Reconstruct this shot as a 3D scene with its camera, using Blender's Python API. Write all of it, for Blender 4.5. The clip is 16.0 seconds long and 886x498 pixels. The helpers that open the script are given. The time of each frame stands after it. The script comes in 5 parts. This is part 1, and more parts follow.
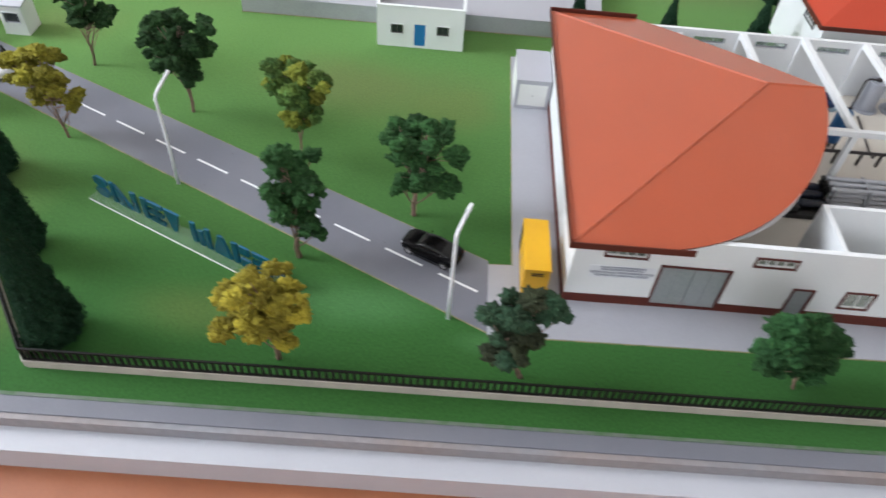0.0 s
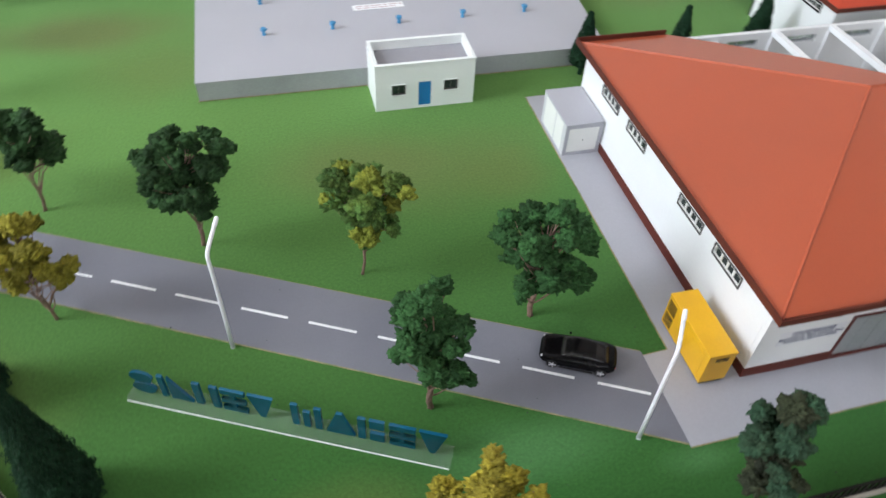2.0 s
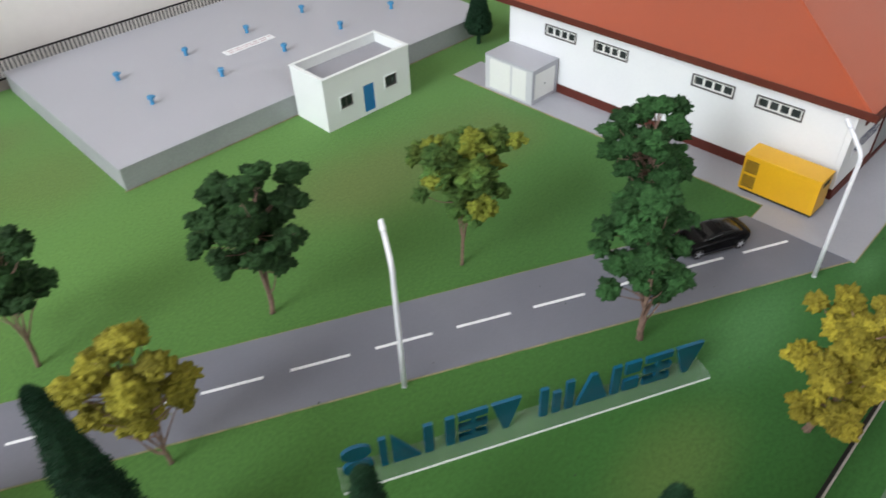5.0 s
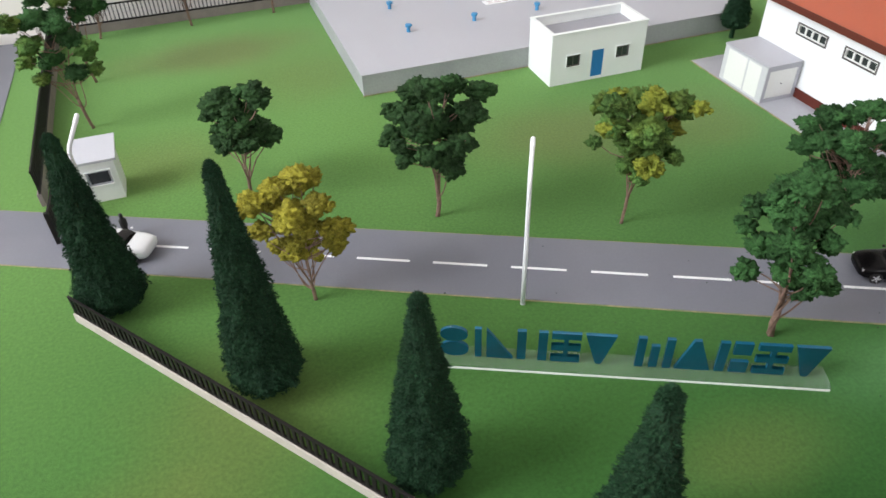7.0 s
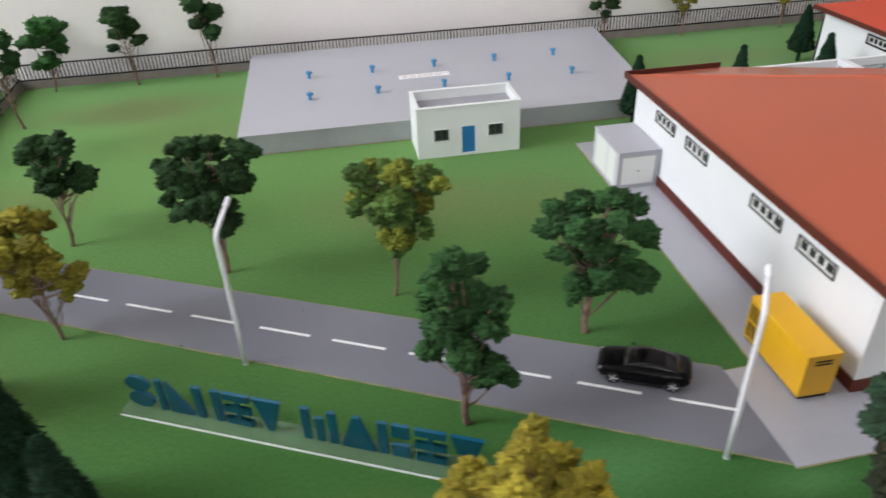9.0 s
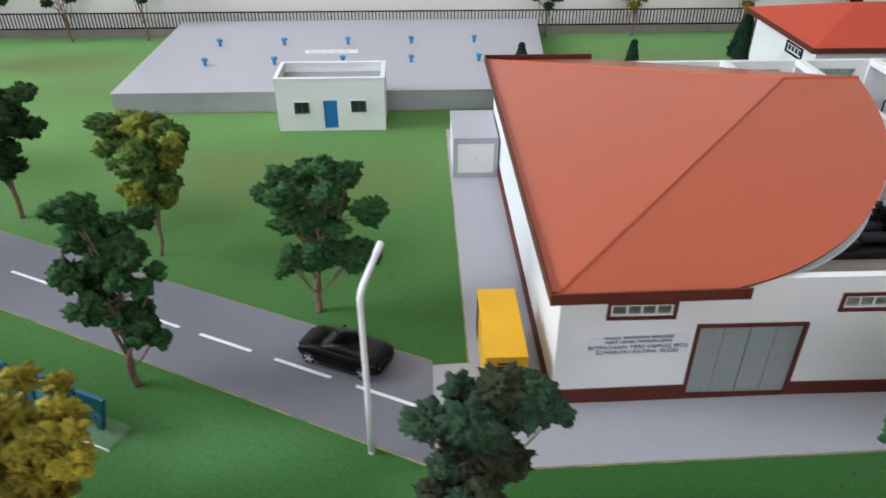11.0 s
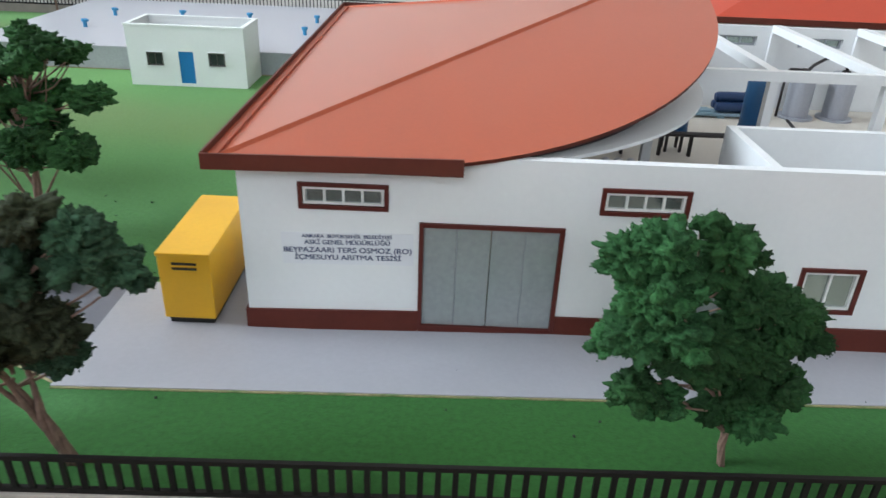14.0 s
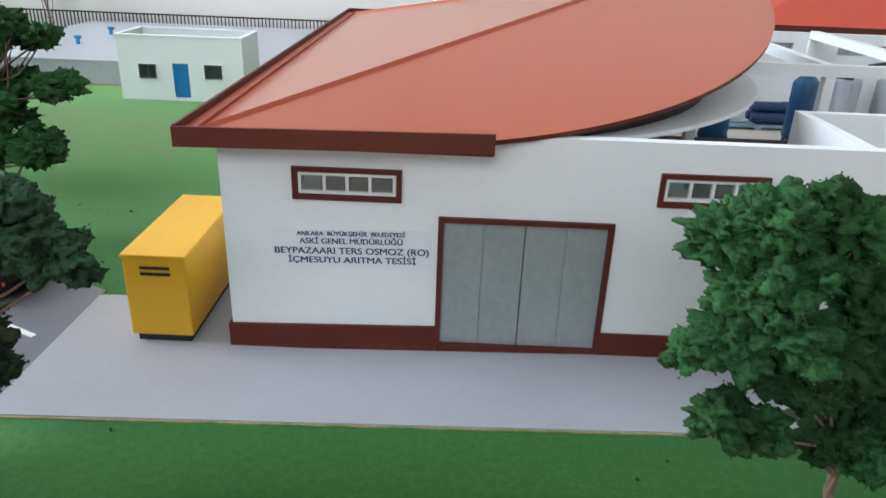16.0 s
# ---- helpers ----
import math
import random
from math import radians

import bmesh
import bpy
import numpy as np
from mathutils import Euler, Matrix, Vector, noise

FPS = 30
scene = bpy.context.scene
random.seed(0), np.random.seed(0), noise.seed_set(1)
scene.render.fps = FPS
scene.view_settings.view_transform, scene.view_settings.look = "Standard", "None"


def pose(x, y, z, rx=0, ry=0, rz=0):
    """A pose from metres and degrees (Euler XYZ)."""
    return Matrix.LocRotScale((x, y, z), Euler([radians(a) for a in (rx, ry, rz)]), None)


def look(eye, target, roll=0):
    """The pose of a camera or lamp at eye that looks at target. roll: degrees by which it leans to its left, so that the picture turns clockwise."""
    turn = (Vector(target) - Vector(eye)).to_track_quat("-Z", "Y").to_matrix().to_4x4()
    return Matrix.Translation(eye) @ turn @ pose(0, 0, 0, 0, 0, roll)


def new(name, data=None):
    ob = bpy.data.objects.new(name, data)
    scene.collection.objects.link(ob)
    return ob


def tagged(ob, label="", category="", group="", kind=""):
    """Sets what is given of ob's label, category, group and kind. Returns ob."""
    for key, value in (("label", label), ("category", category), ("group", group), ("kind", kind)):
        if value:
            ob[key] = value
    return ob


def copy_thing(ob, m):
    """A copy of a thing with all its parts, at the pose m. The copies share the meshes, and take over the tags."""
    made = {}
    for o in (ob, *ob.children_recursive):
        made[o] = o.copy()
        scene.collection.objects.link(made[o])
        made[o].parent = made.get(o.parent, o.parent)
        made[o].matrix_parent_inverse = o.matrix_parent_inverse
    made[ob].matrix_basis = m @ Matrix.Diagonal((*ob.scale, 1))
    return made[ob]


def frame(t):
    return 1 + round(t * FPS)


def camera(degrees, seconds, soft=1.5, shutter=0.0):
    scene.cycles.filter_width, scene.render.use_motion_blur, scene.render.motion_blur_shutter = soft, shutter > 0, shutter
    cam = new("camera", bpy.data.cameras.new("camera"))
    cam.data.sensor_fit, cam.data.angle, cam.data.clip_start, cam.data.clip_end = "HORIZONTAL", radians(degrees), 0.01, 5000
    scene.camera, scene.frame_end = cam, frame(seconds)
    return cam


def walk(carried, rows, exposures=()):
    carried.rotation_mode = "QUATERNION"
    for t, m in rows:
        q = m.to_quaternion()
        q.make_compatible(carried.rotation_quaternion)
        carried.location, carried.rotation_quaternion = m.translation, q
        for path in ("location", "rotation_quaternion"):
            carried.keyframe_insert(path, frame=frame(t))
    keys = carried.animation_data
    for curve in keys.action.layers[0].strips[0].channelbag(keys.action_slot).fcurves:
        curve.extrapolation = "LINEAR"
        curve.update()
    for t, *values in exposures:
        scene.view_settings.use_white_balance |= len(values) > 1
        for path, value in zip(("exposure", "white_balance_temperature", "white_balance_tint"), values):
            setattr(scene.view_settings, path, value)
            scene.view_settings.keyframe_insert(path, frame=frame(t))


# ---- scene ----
import collections

cam = camera(63.75, 16.0, shutter=0.5)
PATH = [
    (0, (-0.0832, -0.3119, 0.3667), (-0.0817, 0.3774, -0.3579), 5.01),
    (0.5, (-0.1314, -0.2892, 0.3564), (-0.1364, 0.4057, -0.3627), 3.47),
    (1, (-0.1668, -0.2468, 0.3494), (-0.1100, 0.4515, -0.3642), 2.55),
    (1.5, (-0.2021, -0.2120, 0.3443), (-0.0882, 0.4817, -0.3669), 3.70),
    (2, (-0.2371, -0.1887, 0.3412), (-0.0463, 0.4876, -0.3703), 3.12),
    (2.5, (-0.2865, -0.1667, 0.3292), (0.0460, 0.4470, -0.3870), 0.65),
    (3, (-0.3170, -0.1409, 0.3061), (0.1304, 0.4006, -0.4057), -0.40),
    (3.5, (-0.3389, -0.1222, 0.2945), (0.1553, 0.4003, -0.4003), -0.73),
    (4, (-0.3580, -0.1147, 0.2824), (0.1517, 0.4203, -0.3914), -3.37),
    (4.5, (-0.3872, -0.0991, 0.2752), (0.1270, 0.4487, -0.3847), -3.64),
    (5, (-0.4207, -0.0971, 0.2701), (0.1018, 0.4682, -0.3681), -2.62),
    (5.2, (-0.4337, -0.0981, 0.2691), (0.0868, 0.4762, -0.3681), -2.72),
    (7.3, (-0.3925, -0.1661, 0.2520), (-0.1650, 0.5894, -0.3625), -2.09),
    (7.5, (-0.3695, -0.1641, 0.2480), (-0.1336, 0.6008, -0.3514), -2.19),
    (8, (-0.3288, -0.1693, 0.2378), (-0.1431, 0.6246, -0.3411), -3.04),
    (8.5, (-0.2747, -0.1952, 0.2461), (-0.1598, 0.6334, -0.3018), -3.08),
    (9, (-0.2242, -0.2119, 0.2459), (-0.0972, 0.6202, -0.2940), -2.32),
    (9.2, (-0.2052, -0.2129, 0.2489), (-0.0777, 0.6171, -0.2936), -1.72),
    (11.3, (-0.0383, -0.2220, 0.2092), (-0.0123, 0.6215, -0.3272), 0.04),
    (11.5, (-0.0291, -0.2184, 0.2013), (0.0045, 0.6240, -0.3365), 0.38),
    (12, (0.0012, -0.2177, 0.1914), (0.0196, 0.6259, -0.3452), 0.23),
    (12.5, (0.0234, -0.2117, 0.1729), (0.0242, 0.6280, -0.3702), 0.24),
    (13, (0.0448, -0.2096, 0.1605), (0.0374, 0.6485, -0.3529), 1.03),
    (13.5, (0.0535, -0.2085, 0.1488), (0.0354, 0.6618, -0.3435), 2.00),
    (14, (0.0638, -0.2018, 0.1363), (0.0643, 0.6877, -0.3206), 2.40),
    (14.5, (0.0723, -0.1969, 0.1256), (0.0679, 0.6977, -0.3213), 2.72),
    (15, (0.0703, -0.1879, 0.1157), (0.0588, 0.7117, -0.3210), 2.07),
    (15.5, (0.0634, -0.1781, 0.1089), (0.0538, 0.7275, -0.3152), 2.26),
    (16, (0.0588, -0.1721, 0.1085), (0.0528, 0.7427, -0.2955), 2.25),
]
walk(cam, [(t, look(eye, target, roll)) for t, eye, target, roll in PATH],
     exposures=[(0, -0.15, 6350, 14), (1.0, -0.15, 6300, 14), (2.0, -0.27, 6370, 14), (2.5, -0.35, 6430, 14), (3.5, -0.43, 6530, 14), (4.5, -0.49, 6550, 14), (5, -0.49, 6570, 14),
                (7.5, -0.15, 6720, 16), (8, -0.21, 6700, 17), (8.5, -0.28, 6700, 17), (9, -0.45, 6580, 17), (11.5, -0.25, 6250, 12), (13.5, -0.12, 6080, 9), (16, -0.11, 6050, 9)])

# ---------------------------------------------------------------- light
world = bpy.data.worlds.new("world")
scene.world = world
world.use_nodes = True
wn, wl = world.node_tree.nodes, world.node_tree.links
sky = wn.new("ShaderNodeTexSky")
sky.sky_type, sky.sun_disc = "NISHITA", False
sky.sun_elevation, sky.sun_rotation = radians(35), radians(200)
wl.new(sky.outputs[0], wn["Background"].inputs[0])
wn["Background"].inputs[1].default_value = 0.12


def window_light(name, at, to, sx, sy, watts, colour):
    lamp = bpy.data.lights.new(name, "AREA")
    lamp.shape, lamp.size, lamp.size_y, lamp.energy, lamp.color = "RECTANGLE", sx, sy, watts, colour
    ob = new(name, lamp)
    ob.matrix_world = look(at, to)
    return ob


window_light("window_daylight", (-2.18, 0.115, 1.20), (0, 0.115, 0.1), 0.9, 1.2, 74, (0.86, 0.94, 1.0))
window_light("window_daylight", (-0.4, -2.42, 1.35), (-0.1, 0.1, 0.1), 1.7, 0.8, 24, (0.86, 0.94, 1.0))

# ---------------------------------------------------------------- materials


def mat(name, colour, rough=0.6, metal=0.0, spots=None, scale=60, mix=0.5, bump=0.0, bump_scale=900, grain=0.06,
        alpha=None, trans=0.0, island=0.0, spec=0.5, coat=0.0):
    """Colour with grain at a fine scale, patches of a second colour at a coarse one, and fine relief."""
    m = bpy.data.materials.new(name)
    m.use_nodes = True
    n, l = m.node_tree.nodes, m.node_tree.links
    b = n["Principled BSDF"]
    b.inputs["Roughness"].default_value = rough
    b.inputs["Metallic"].default_value = metal
    b.inputs["Specular IOR Level"].default_value = spec
    b.inputs["Coat Weight"].default_value, b.inputs["Coat Roughness"].default_value = coat, 0.12
    b.inputs["Transmission Weight"].default_value = trans
    co = n.new("ShaderNodeTexCoord").outputs["Object"]
    base = n.new("ShaderNodeRGB")
    base.outputs[0].default_value = (*colour, 1)
    out = base.outputs[0]
    if spots:
        t = n.new("ShaderNodeTexNoise")
        t.inputs["Scale"].default_value, t.inputs["Detail"].default_value = scale, 5
        l.new(co, t.inputs["Vector"])
        r = n.new("ShaderNodeMapRange")
        r.inputs["From Min"].default_value, r.inputs["From Max"].default_value = 0.42, 0.72
        r.inputs["To Max"].default_value = mix
        l.new(t.outputs[0], r.inputs["Value"])
        mx = n.new("ShaderNodeMix")
        mx.data_type = "RGBA"
        l.new(r.outputs[0], mx.inputs["Factor"])
        l.new(out, mx.inputs["A"])
        mx.inputs["B"].default_value = (*spots, 1)
        out = mx.outputs["Result"]
    value = None
    if grain:
        t = n.new("ShaderNodeTexNoise")
        t.inputs["Scale"].default_value, t.inputs["Detail"].default_value = bump_scale * 0.7, 3
        l.new(co, t.inputs["Vector"])
        r = n.new("ShaderNodeMapRange")
        r.inputs["From Min"].default_value, r.inputs["From Max"].default_value = 0.25, 0.75
        r.inputs["To Min"].default_value, r.inputs["To Max"].default_value = 1 - grain, 1 + grain
        l.new(t.outputs[0], r.inputs["Value"])
        value = r.outputs[0]
    if island:
        g = n.new("ShaderNodeNewGeometry")
        r = n.new("ShaderNodeMapRange")
        r.inputs["To Min"].default_value, r.inputs["To Max"].default_value = 1 - island, 1 + island
        l.new(g.outputs["Random Per Island"], r.inputs["Value"])
        if value:
            k = n.new("ShaderNodeMath")
            k.operation = "MULTIPLY"
            l.new(value, k.inputs[0]), l.new(r.outputs[0], k.inputs[1])
            value = k.outputs[0]
        else:
            value = r.outputs[0]
    if value:
        hs = n.new("ShaderNodeHueSaturation")
        l.new(value, hs.inputs["Value"]), l.new(out, hs.inputs["Color"])
        out = hs.outputs[0]
    l.new(out, b.inputs["Base Color"])
    if bump:
        t = n.new("ShaderNodeTexNoise")
        t.inputs["Scale"].default_value, t.inputs["Detail"].default_value = bump_scale, 4
        l.new(co, t.inputs["Vector"])
        bp = n.new("ShaderNodeBump")
        bp.inputs["Strength"].default_value, bp.inputs["Distance"].default_value = bump, 0.0004
        l.new(t.outputs[0], bp.inputs["Height"]), l.new(bp.outputs[0], b.inputs["Normal"])
    if alpha is not None:
        b.inputs["Alpha"].default_value = alpha
    return m


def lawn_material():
    """Flock paling from front to back, window light on the far lawn put into its colour, with airbrushed olive and pale
    clouds.
    """
    m = mat("grass_flock", (0.03, 0.115, 0.024), 0.9, grain=0.10, bump=0.4, bump_scale=1300, spec=0.2)
    n, l = m.node_tree.nodes, m.node_tree.links
    b = n["Principled BSDF"]
    b.inputs["Sheen Weight"].default_value, b.inputs["Sheen Roughness"].default_value = 0.26, 0.45
    b.inputs["Sheen Tint"].default_value = (0.55, 1.0, 0.62, 1)
    grain_node = b.inputs["Base Color"].links[0].from_node
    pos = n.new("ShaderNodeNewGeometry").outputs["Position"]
    warp = n.new("ShaderNodeTexNoise")
    warp.inputs["Scale"].default_value, warp.inputs["Detail"].default_value = 9, 4
    l.new(pos, warp.inputs["Vector"])
    fine = n.new("ShaderNodeTexNoise")
    fine.inputs["Scale"].default_value, fine.inputs["Detail"].default_value = 520, 3
    l.new(pos, fine.inputs["Vector"])
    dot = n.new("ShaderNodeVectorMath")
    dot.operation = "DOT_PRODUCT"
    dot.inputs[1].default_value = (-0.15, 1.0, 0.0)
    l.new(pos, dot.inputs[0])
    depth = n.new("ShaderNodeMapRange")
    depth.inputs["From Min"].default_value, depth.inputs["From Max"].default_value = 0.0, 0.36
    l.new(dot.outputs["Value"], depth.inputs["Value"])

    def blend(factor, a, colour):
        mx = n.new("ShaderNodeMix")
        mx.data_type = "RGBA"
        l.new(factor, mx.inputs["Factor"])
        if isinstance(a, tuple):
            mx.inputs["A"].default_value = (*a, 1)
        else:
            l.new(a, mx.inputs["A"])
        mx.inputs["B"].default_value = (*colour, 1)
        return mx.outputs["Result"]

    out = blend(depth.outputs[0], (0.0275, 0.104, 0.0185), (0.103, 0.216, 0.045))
    for x, y, rx, ry, weight, colour in LAWN_CLOUDS:
        off = n.new("ShaderNodeVectorMath")
        off.operation = "SUBTRACT"
        off.inputs[1].default_value = (x, y, 0)
        l.new(pos, off.inputs[0])
        scale = n.new("ShaderNodeVectorMath")
        scale.operation = "MULTIPLY"
        scale.inputs[1].default_value = (1 / rx, 1 / ry, 0)
        l.new(off.outputs[0], scale.inputs[0])
        ln = n.new("ShaderNodeVectorMath")
        ln.operation = "LENGTH"
        l.new(scale.outputs[0], ln.inputs[0])
        add = n.new("ShaderNodeMath")
        add.operation = "MULTIPLY_ADD"
        add.inputs[1].default_value = 1.1
        l.new(warp.outputs[0], add.inputs[0]), l.new(ln.outputs["Value"], add.inputs[2])
        r = n.new("ShaderNodeMapRange")
        r.interpolation_type = "SMOOTHSTEP"
        r.inputs["From Min"].default_value, r.inputs["From Max"].default_value = 1.65, 0.6
        r.inputs["To Max"].default_value = weight
        l.new(add.outputs[0], r.inputs["Value"])
        out = blend(r.outputs[0], out, colour)
    vary = n.new("ShaderNodeMapRange")
    vary.inputs["From Min"].default_value, vary.inputs["From Max"].default_value = 0.3, 0.7
    vary.inputs["To Min"].default_value, vary.inputs["To Max"].default_value = 0.86, 1.14
    l.new(fine.outputs[0], vary.inputs["Value"])
    hs = n.new("ShaderNodeHueSaturation")
    l.new(vary.outputs[0], hs.inputs["Value"]), l.new(out, hs.inputs["Color"])
    l.new(hs.outputs[0], grain_node.inputs["Color"])
    return m


OLIVE_CLOUD, DRY_CLOUD, PALE_CLOUD = (0.122, 0.150, 0.036), (0.132, 0.130, 0.040), (0.085, 0.22, 0.075)
LAWN_CLOUDS = [(-0.165, 0.230, 0.14, 0.065, 0.55, DRY_CLOUD), (-0.41, 0.475, 0.12, 0.05, 0.7, DRY_CLOUD), (-0.465, 0.30, 0.07, 0.06, 0.6, OLIVE_CLOUD), (-0.335, 0.40, 0.09, 0.07, 0.5, OLIVE_CLOUD),
               (-0.47, -0.010, 0.09, 0.07, 0.75, OLIVE_CLOUD), (-0.375, -0.055, 0.05, 0.04, 0.5, OLIVE_CLOUD), (-0.43, 0.065, 0.07, 0.06, 0.55, OLIVE_CLOUD), (0.17, 0.47, 0.12, 0.05, 0.6, DRY_CLOUD), (-0.08, 0.205, 0.05, 0.04, 0.45, OLIVE_CLOUD), (-0.135, -0.018, 0.06, 0.024, 0.5, PALE_CLOUD),
               (-0.24, -0.035, 0.06, 0.03, 0.4, OLIVE_CLOUD), (-0.045, -0.043, 0.03, 0.012, 0.45, PALE_CLOUD)]
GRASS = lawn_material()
ROAD = mat("asphalt_paint", (0.155, 0.158, 0.185), 0.55, spots=(0.2, 0.2, 0.225), scale=14, mix=0.6, bump=0.12, bump_scale=1800, grain=0.05)
PAVE = mat("pavement_paint", (0.37, 0.37, 0.40), 0.4, spots=(0.33, 0.33, 0.355), scale=16, mix=0.6, bump=0.05, bump_scale=900, grain=0.03)
EDGE = mat("card_edge", (0.30, 0.25, 0.13), 0.85, spots=(0.10, 0.17, 0.05), scale=110, mix=0.9, bump=0.5, bump_scale=1500, grain=0.3)
OVERSPRAY = mat("street_overspray", (0.13, 0.155, 0.125), 0.7, spots=(0.045, 0.12, 0.035), scale=90, mix=0.9, bump=0.3, bump_scale=1300, grain=0.15)
LINE = mat("road_paint_white", (0.8, 0.8, 0.8), 0.6, grain=0.05)
WALL = mat("wall_paint_white", (0.78, 0.79, 0.79), 0.5, spots=(0.72, 0.73, 0.74), scale=22, mix=0.5, bump=0.04, bump_scale=700, grain=0.015)
HUTWALL = mat("hut_paint_white", (0.78, 0.8, 0.78), 0.55, spots=(0.73, 0.76, 0.73), scale=30, mix=0.5, bump=0.04, grain=0.015)
PLINTH = mat("plinth_paint_brown", (0.105, 0.022, 0.014), 0.6, spec=0.25, spots=(0.085, 0.019, 0.013), scale=60, grain=0.06)
TRIM = mat("trim_brown", (0.095, 0.018, 0.013), 0.5, spec=0.3, grain=0.05)
ROOF = mat("roof_sheet_orange", (0.40, 0.072, 0.0245), 0.38, spots=(0.36, 0.066, 0.023), scale=12, mix=0.6, bump=0.03, bump_scale=1100, grain=0.03, spec=0.5, coat=0.5)
ROOF_RED = mat("roof_sheet_red", (0.5, 0.062, 0.028), 0.5, spec=0.25, spots=(0.48, 0.06, 0.03), scale=12, grain=0.03)
FASCIA = mat("fascia_brown", (0.11, 0.024, 0.014), 0.5, spec=0.3, spots=(0.085, 0.02, 0.012), scale=50, grain=0.06)
CAP = mat("hip_cap", (0.41, 0.078, 0.029), 0.45, grain=0.06)
STEEL = mat("gate_sheet_grey", (0.33, 0.355, 0.36), 0.38, metal=0.25, spots=(0.27, 0.31, 0.295), scale=45, mix=0.6, bump=0.2, bump_scale=700, grain=0.08)
GLASS = mat("window_glass", (0.55, 0.6, 0.56), 0.06, grain=0, trans=0.9, spec=0.5)
GLASS_GREEN = mat("window_glass_green", (0.34, 0.44, 0.38), 0.15, grain=0.0, alpha=0.45)
WIN_DARK = mat("window_surround_dark", (0.085, 0.075, 0.07), 0.5, grain=0.06)
GLASS_HUT = mat("hut_glass", (0.025, 0.032, 0.032), 0.06, spots=(0.06, 0.075, 0.075), scale=70, mix=0.8, grain=0.03)
GLASS_DARK = mat("window_glass_dark", (0.03, 0.034, 0.036), 0.15, spots=(0.07, 0.075, 0.075), scale=90, grain=0.03)
FRAME_W = mat("window_frame_white", (0.75, 0.75, 0.72), 0.5, grain=0.03)
HUT_ROOF = mat("hut_roof_grey", (0.31, 0.305, 0.33), 0.6, spots=(0.27, 0.265, 0.285), scale=40, grain=0.04)
FAINT = mat("faint_ink", (0.55, 0.43, 0.44), 0.7, grain=0.1)
DOOR_BLUE = mat("door_blue", (0.01, 0.17, 0.42), 0.5, grain=0.05)
VENT_BLUE = mat("vent_blue", (0.045, 0.25, 0.46), 0.5, grain=0.04)
SLAB = mat("tank_roof_grey", (0.41, 0.41, 0.445), 0.38, spots=(0.375, 0.375, 0.40), scale=10, mix=0.5, bump=0.03, grain=0.02)
SLAB_SIDE = mat("tank_side_grey", (0.36, 0.37, 0.375), 0.6, spots=(0.29, 0.30, 0.31), scale=24, mix=0.7, bump=0.1, grain=0.08)
YELLOW = mat("generator_yellow", (0.78, 0.42, 0.012), 0.4, spots=(0.7, 0.36, 0.012), scale=40, grain=0.03)
BLACK = mat("black_plastic", (0.012, 0.011, 0.011), 0.5, grain=0.1)
IRON = mat("fence_black", (0.009, 0.007, 0.0065), 0.6, spec=0.25, grain=0.15)
KERB = mat("fence_wall_beige", (0.45, 0.40, 0.35), 0.75, spots=(0.36, 0.32, 0.28), scale=80, mix=0.7, bump=0.2, grain=0.06)
CREAM = mat("room_wall_cream", (0.88, 0.835, 0.785), 0.8, spots=(0.84, 0.795, 0.745), scale=2.0, bump=0.1, bump_scale=260, grain=0.015)
KERB_DARK = mat("fence_wall_brown", (0.25, 0.21, 0.19), 0.75, spots=(0.19, 0.16, 0.145), scale=80, mix=0.7, bump=0.2, grain=0.06)
TABLE = mat("table_wood", (0.36, 0.125, 0.055), 0.35, spots=(0.26, 0.085, 0.036), scale=14, mix=0.7, bump=0.05, grain=0.05)
PLATE = mat("base_frame_white", (0.47, 0.475, 0.51), 0.35, spots=(0.42, 0.425, 0.455), scale=12, grain=0.02)
BOARD = mat("board_edge", (0.25, 0.25, 0.27), 0.5, spots=(0.29, 0.20, 0.16), scale=7, mix=0.95, bump=0.3, bump_scale=300, grain=0.1)
FLOOR_IN = mat("plant_floor_beige", (0.62, 0.57, 0.5), 0.6, spots=(0.56, 0.52, 0.46), scale=20, grain=0.03)
CARPAINT = mat("car_paint_black", (0.0035, 0.003, 0.0033), 0.25, spec=0.14, spots=(0.006, 0.005, 0.006), scale=60, grain=0.1)
CARGLASS = mat("car_glass_dark", (0.010, 0.009, 0.009), 0.15, spec=0.35, grain=0.05)
CARWHITE = mat("car_paint_white", (0.7, 0.7, 0.7), 0.25, grain=0.02, coat=0.5)
CHROME = mat("wheel_silver", (0.6, 0.6, 0.62), 0.3, metal=0.7, grain=0.05)
POLE = mat("lamp_pole_white", (0.78, 0.78, 0.8), 0.4, grain=0.03)
BARK = mat("wire_bark_brown", (0.22, 0.135, 0.098), 0.8, spots=(0.11, 0.062, 0.048), scale=300, mix=0.8, bump=0.5, bump_scale=1600, grain=0.15)
GREY_METAL = mat("tank_grey", (0.36, 0.37, 0.41), 0.4, metal=0.2, spots=(0.3, 0.31, 0.35), scale=60, grain=0.04)
SKID_BLUE = mat("skid_light_blue", (0.22, 0.33, 0.40), 0.5, spots=(0.3, 0.4, 0.46), scale=90, grain=0.05)
NAVY = mat("motor_navy", (0.008, 0.012, 0.026), 0.45, grain=0.08)
TANK_BLUE = mat("tank_blue", (0.012, 0.07, 0.17), 0.4, spots=(0.02, 0.11, 0.24), scale=60, grain=0.06)
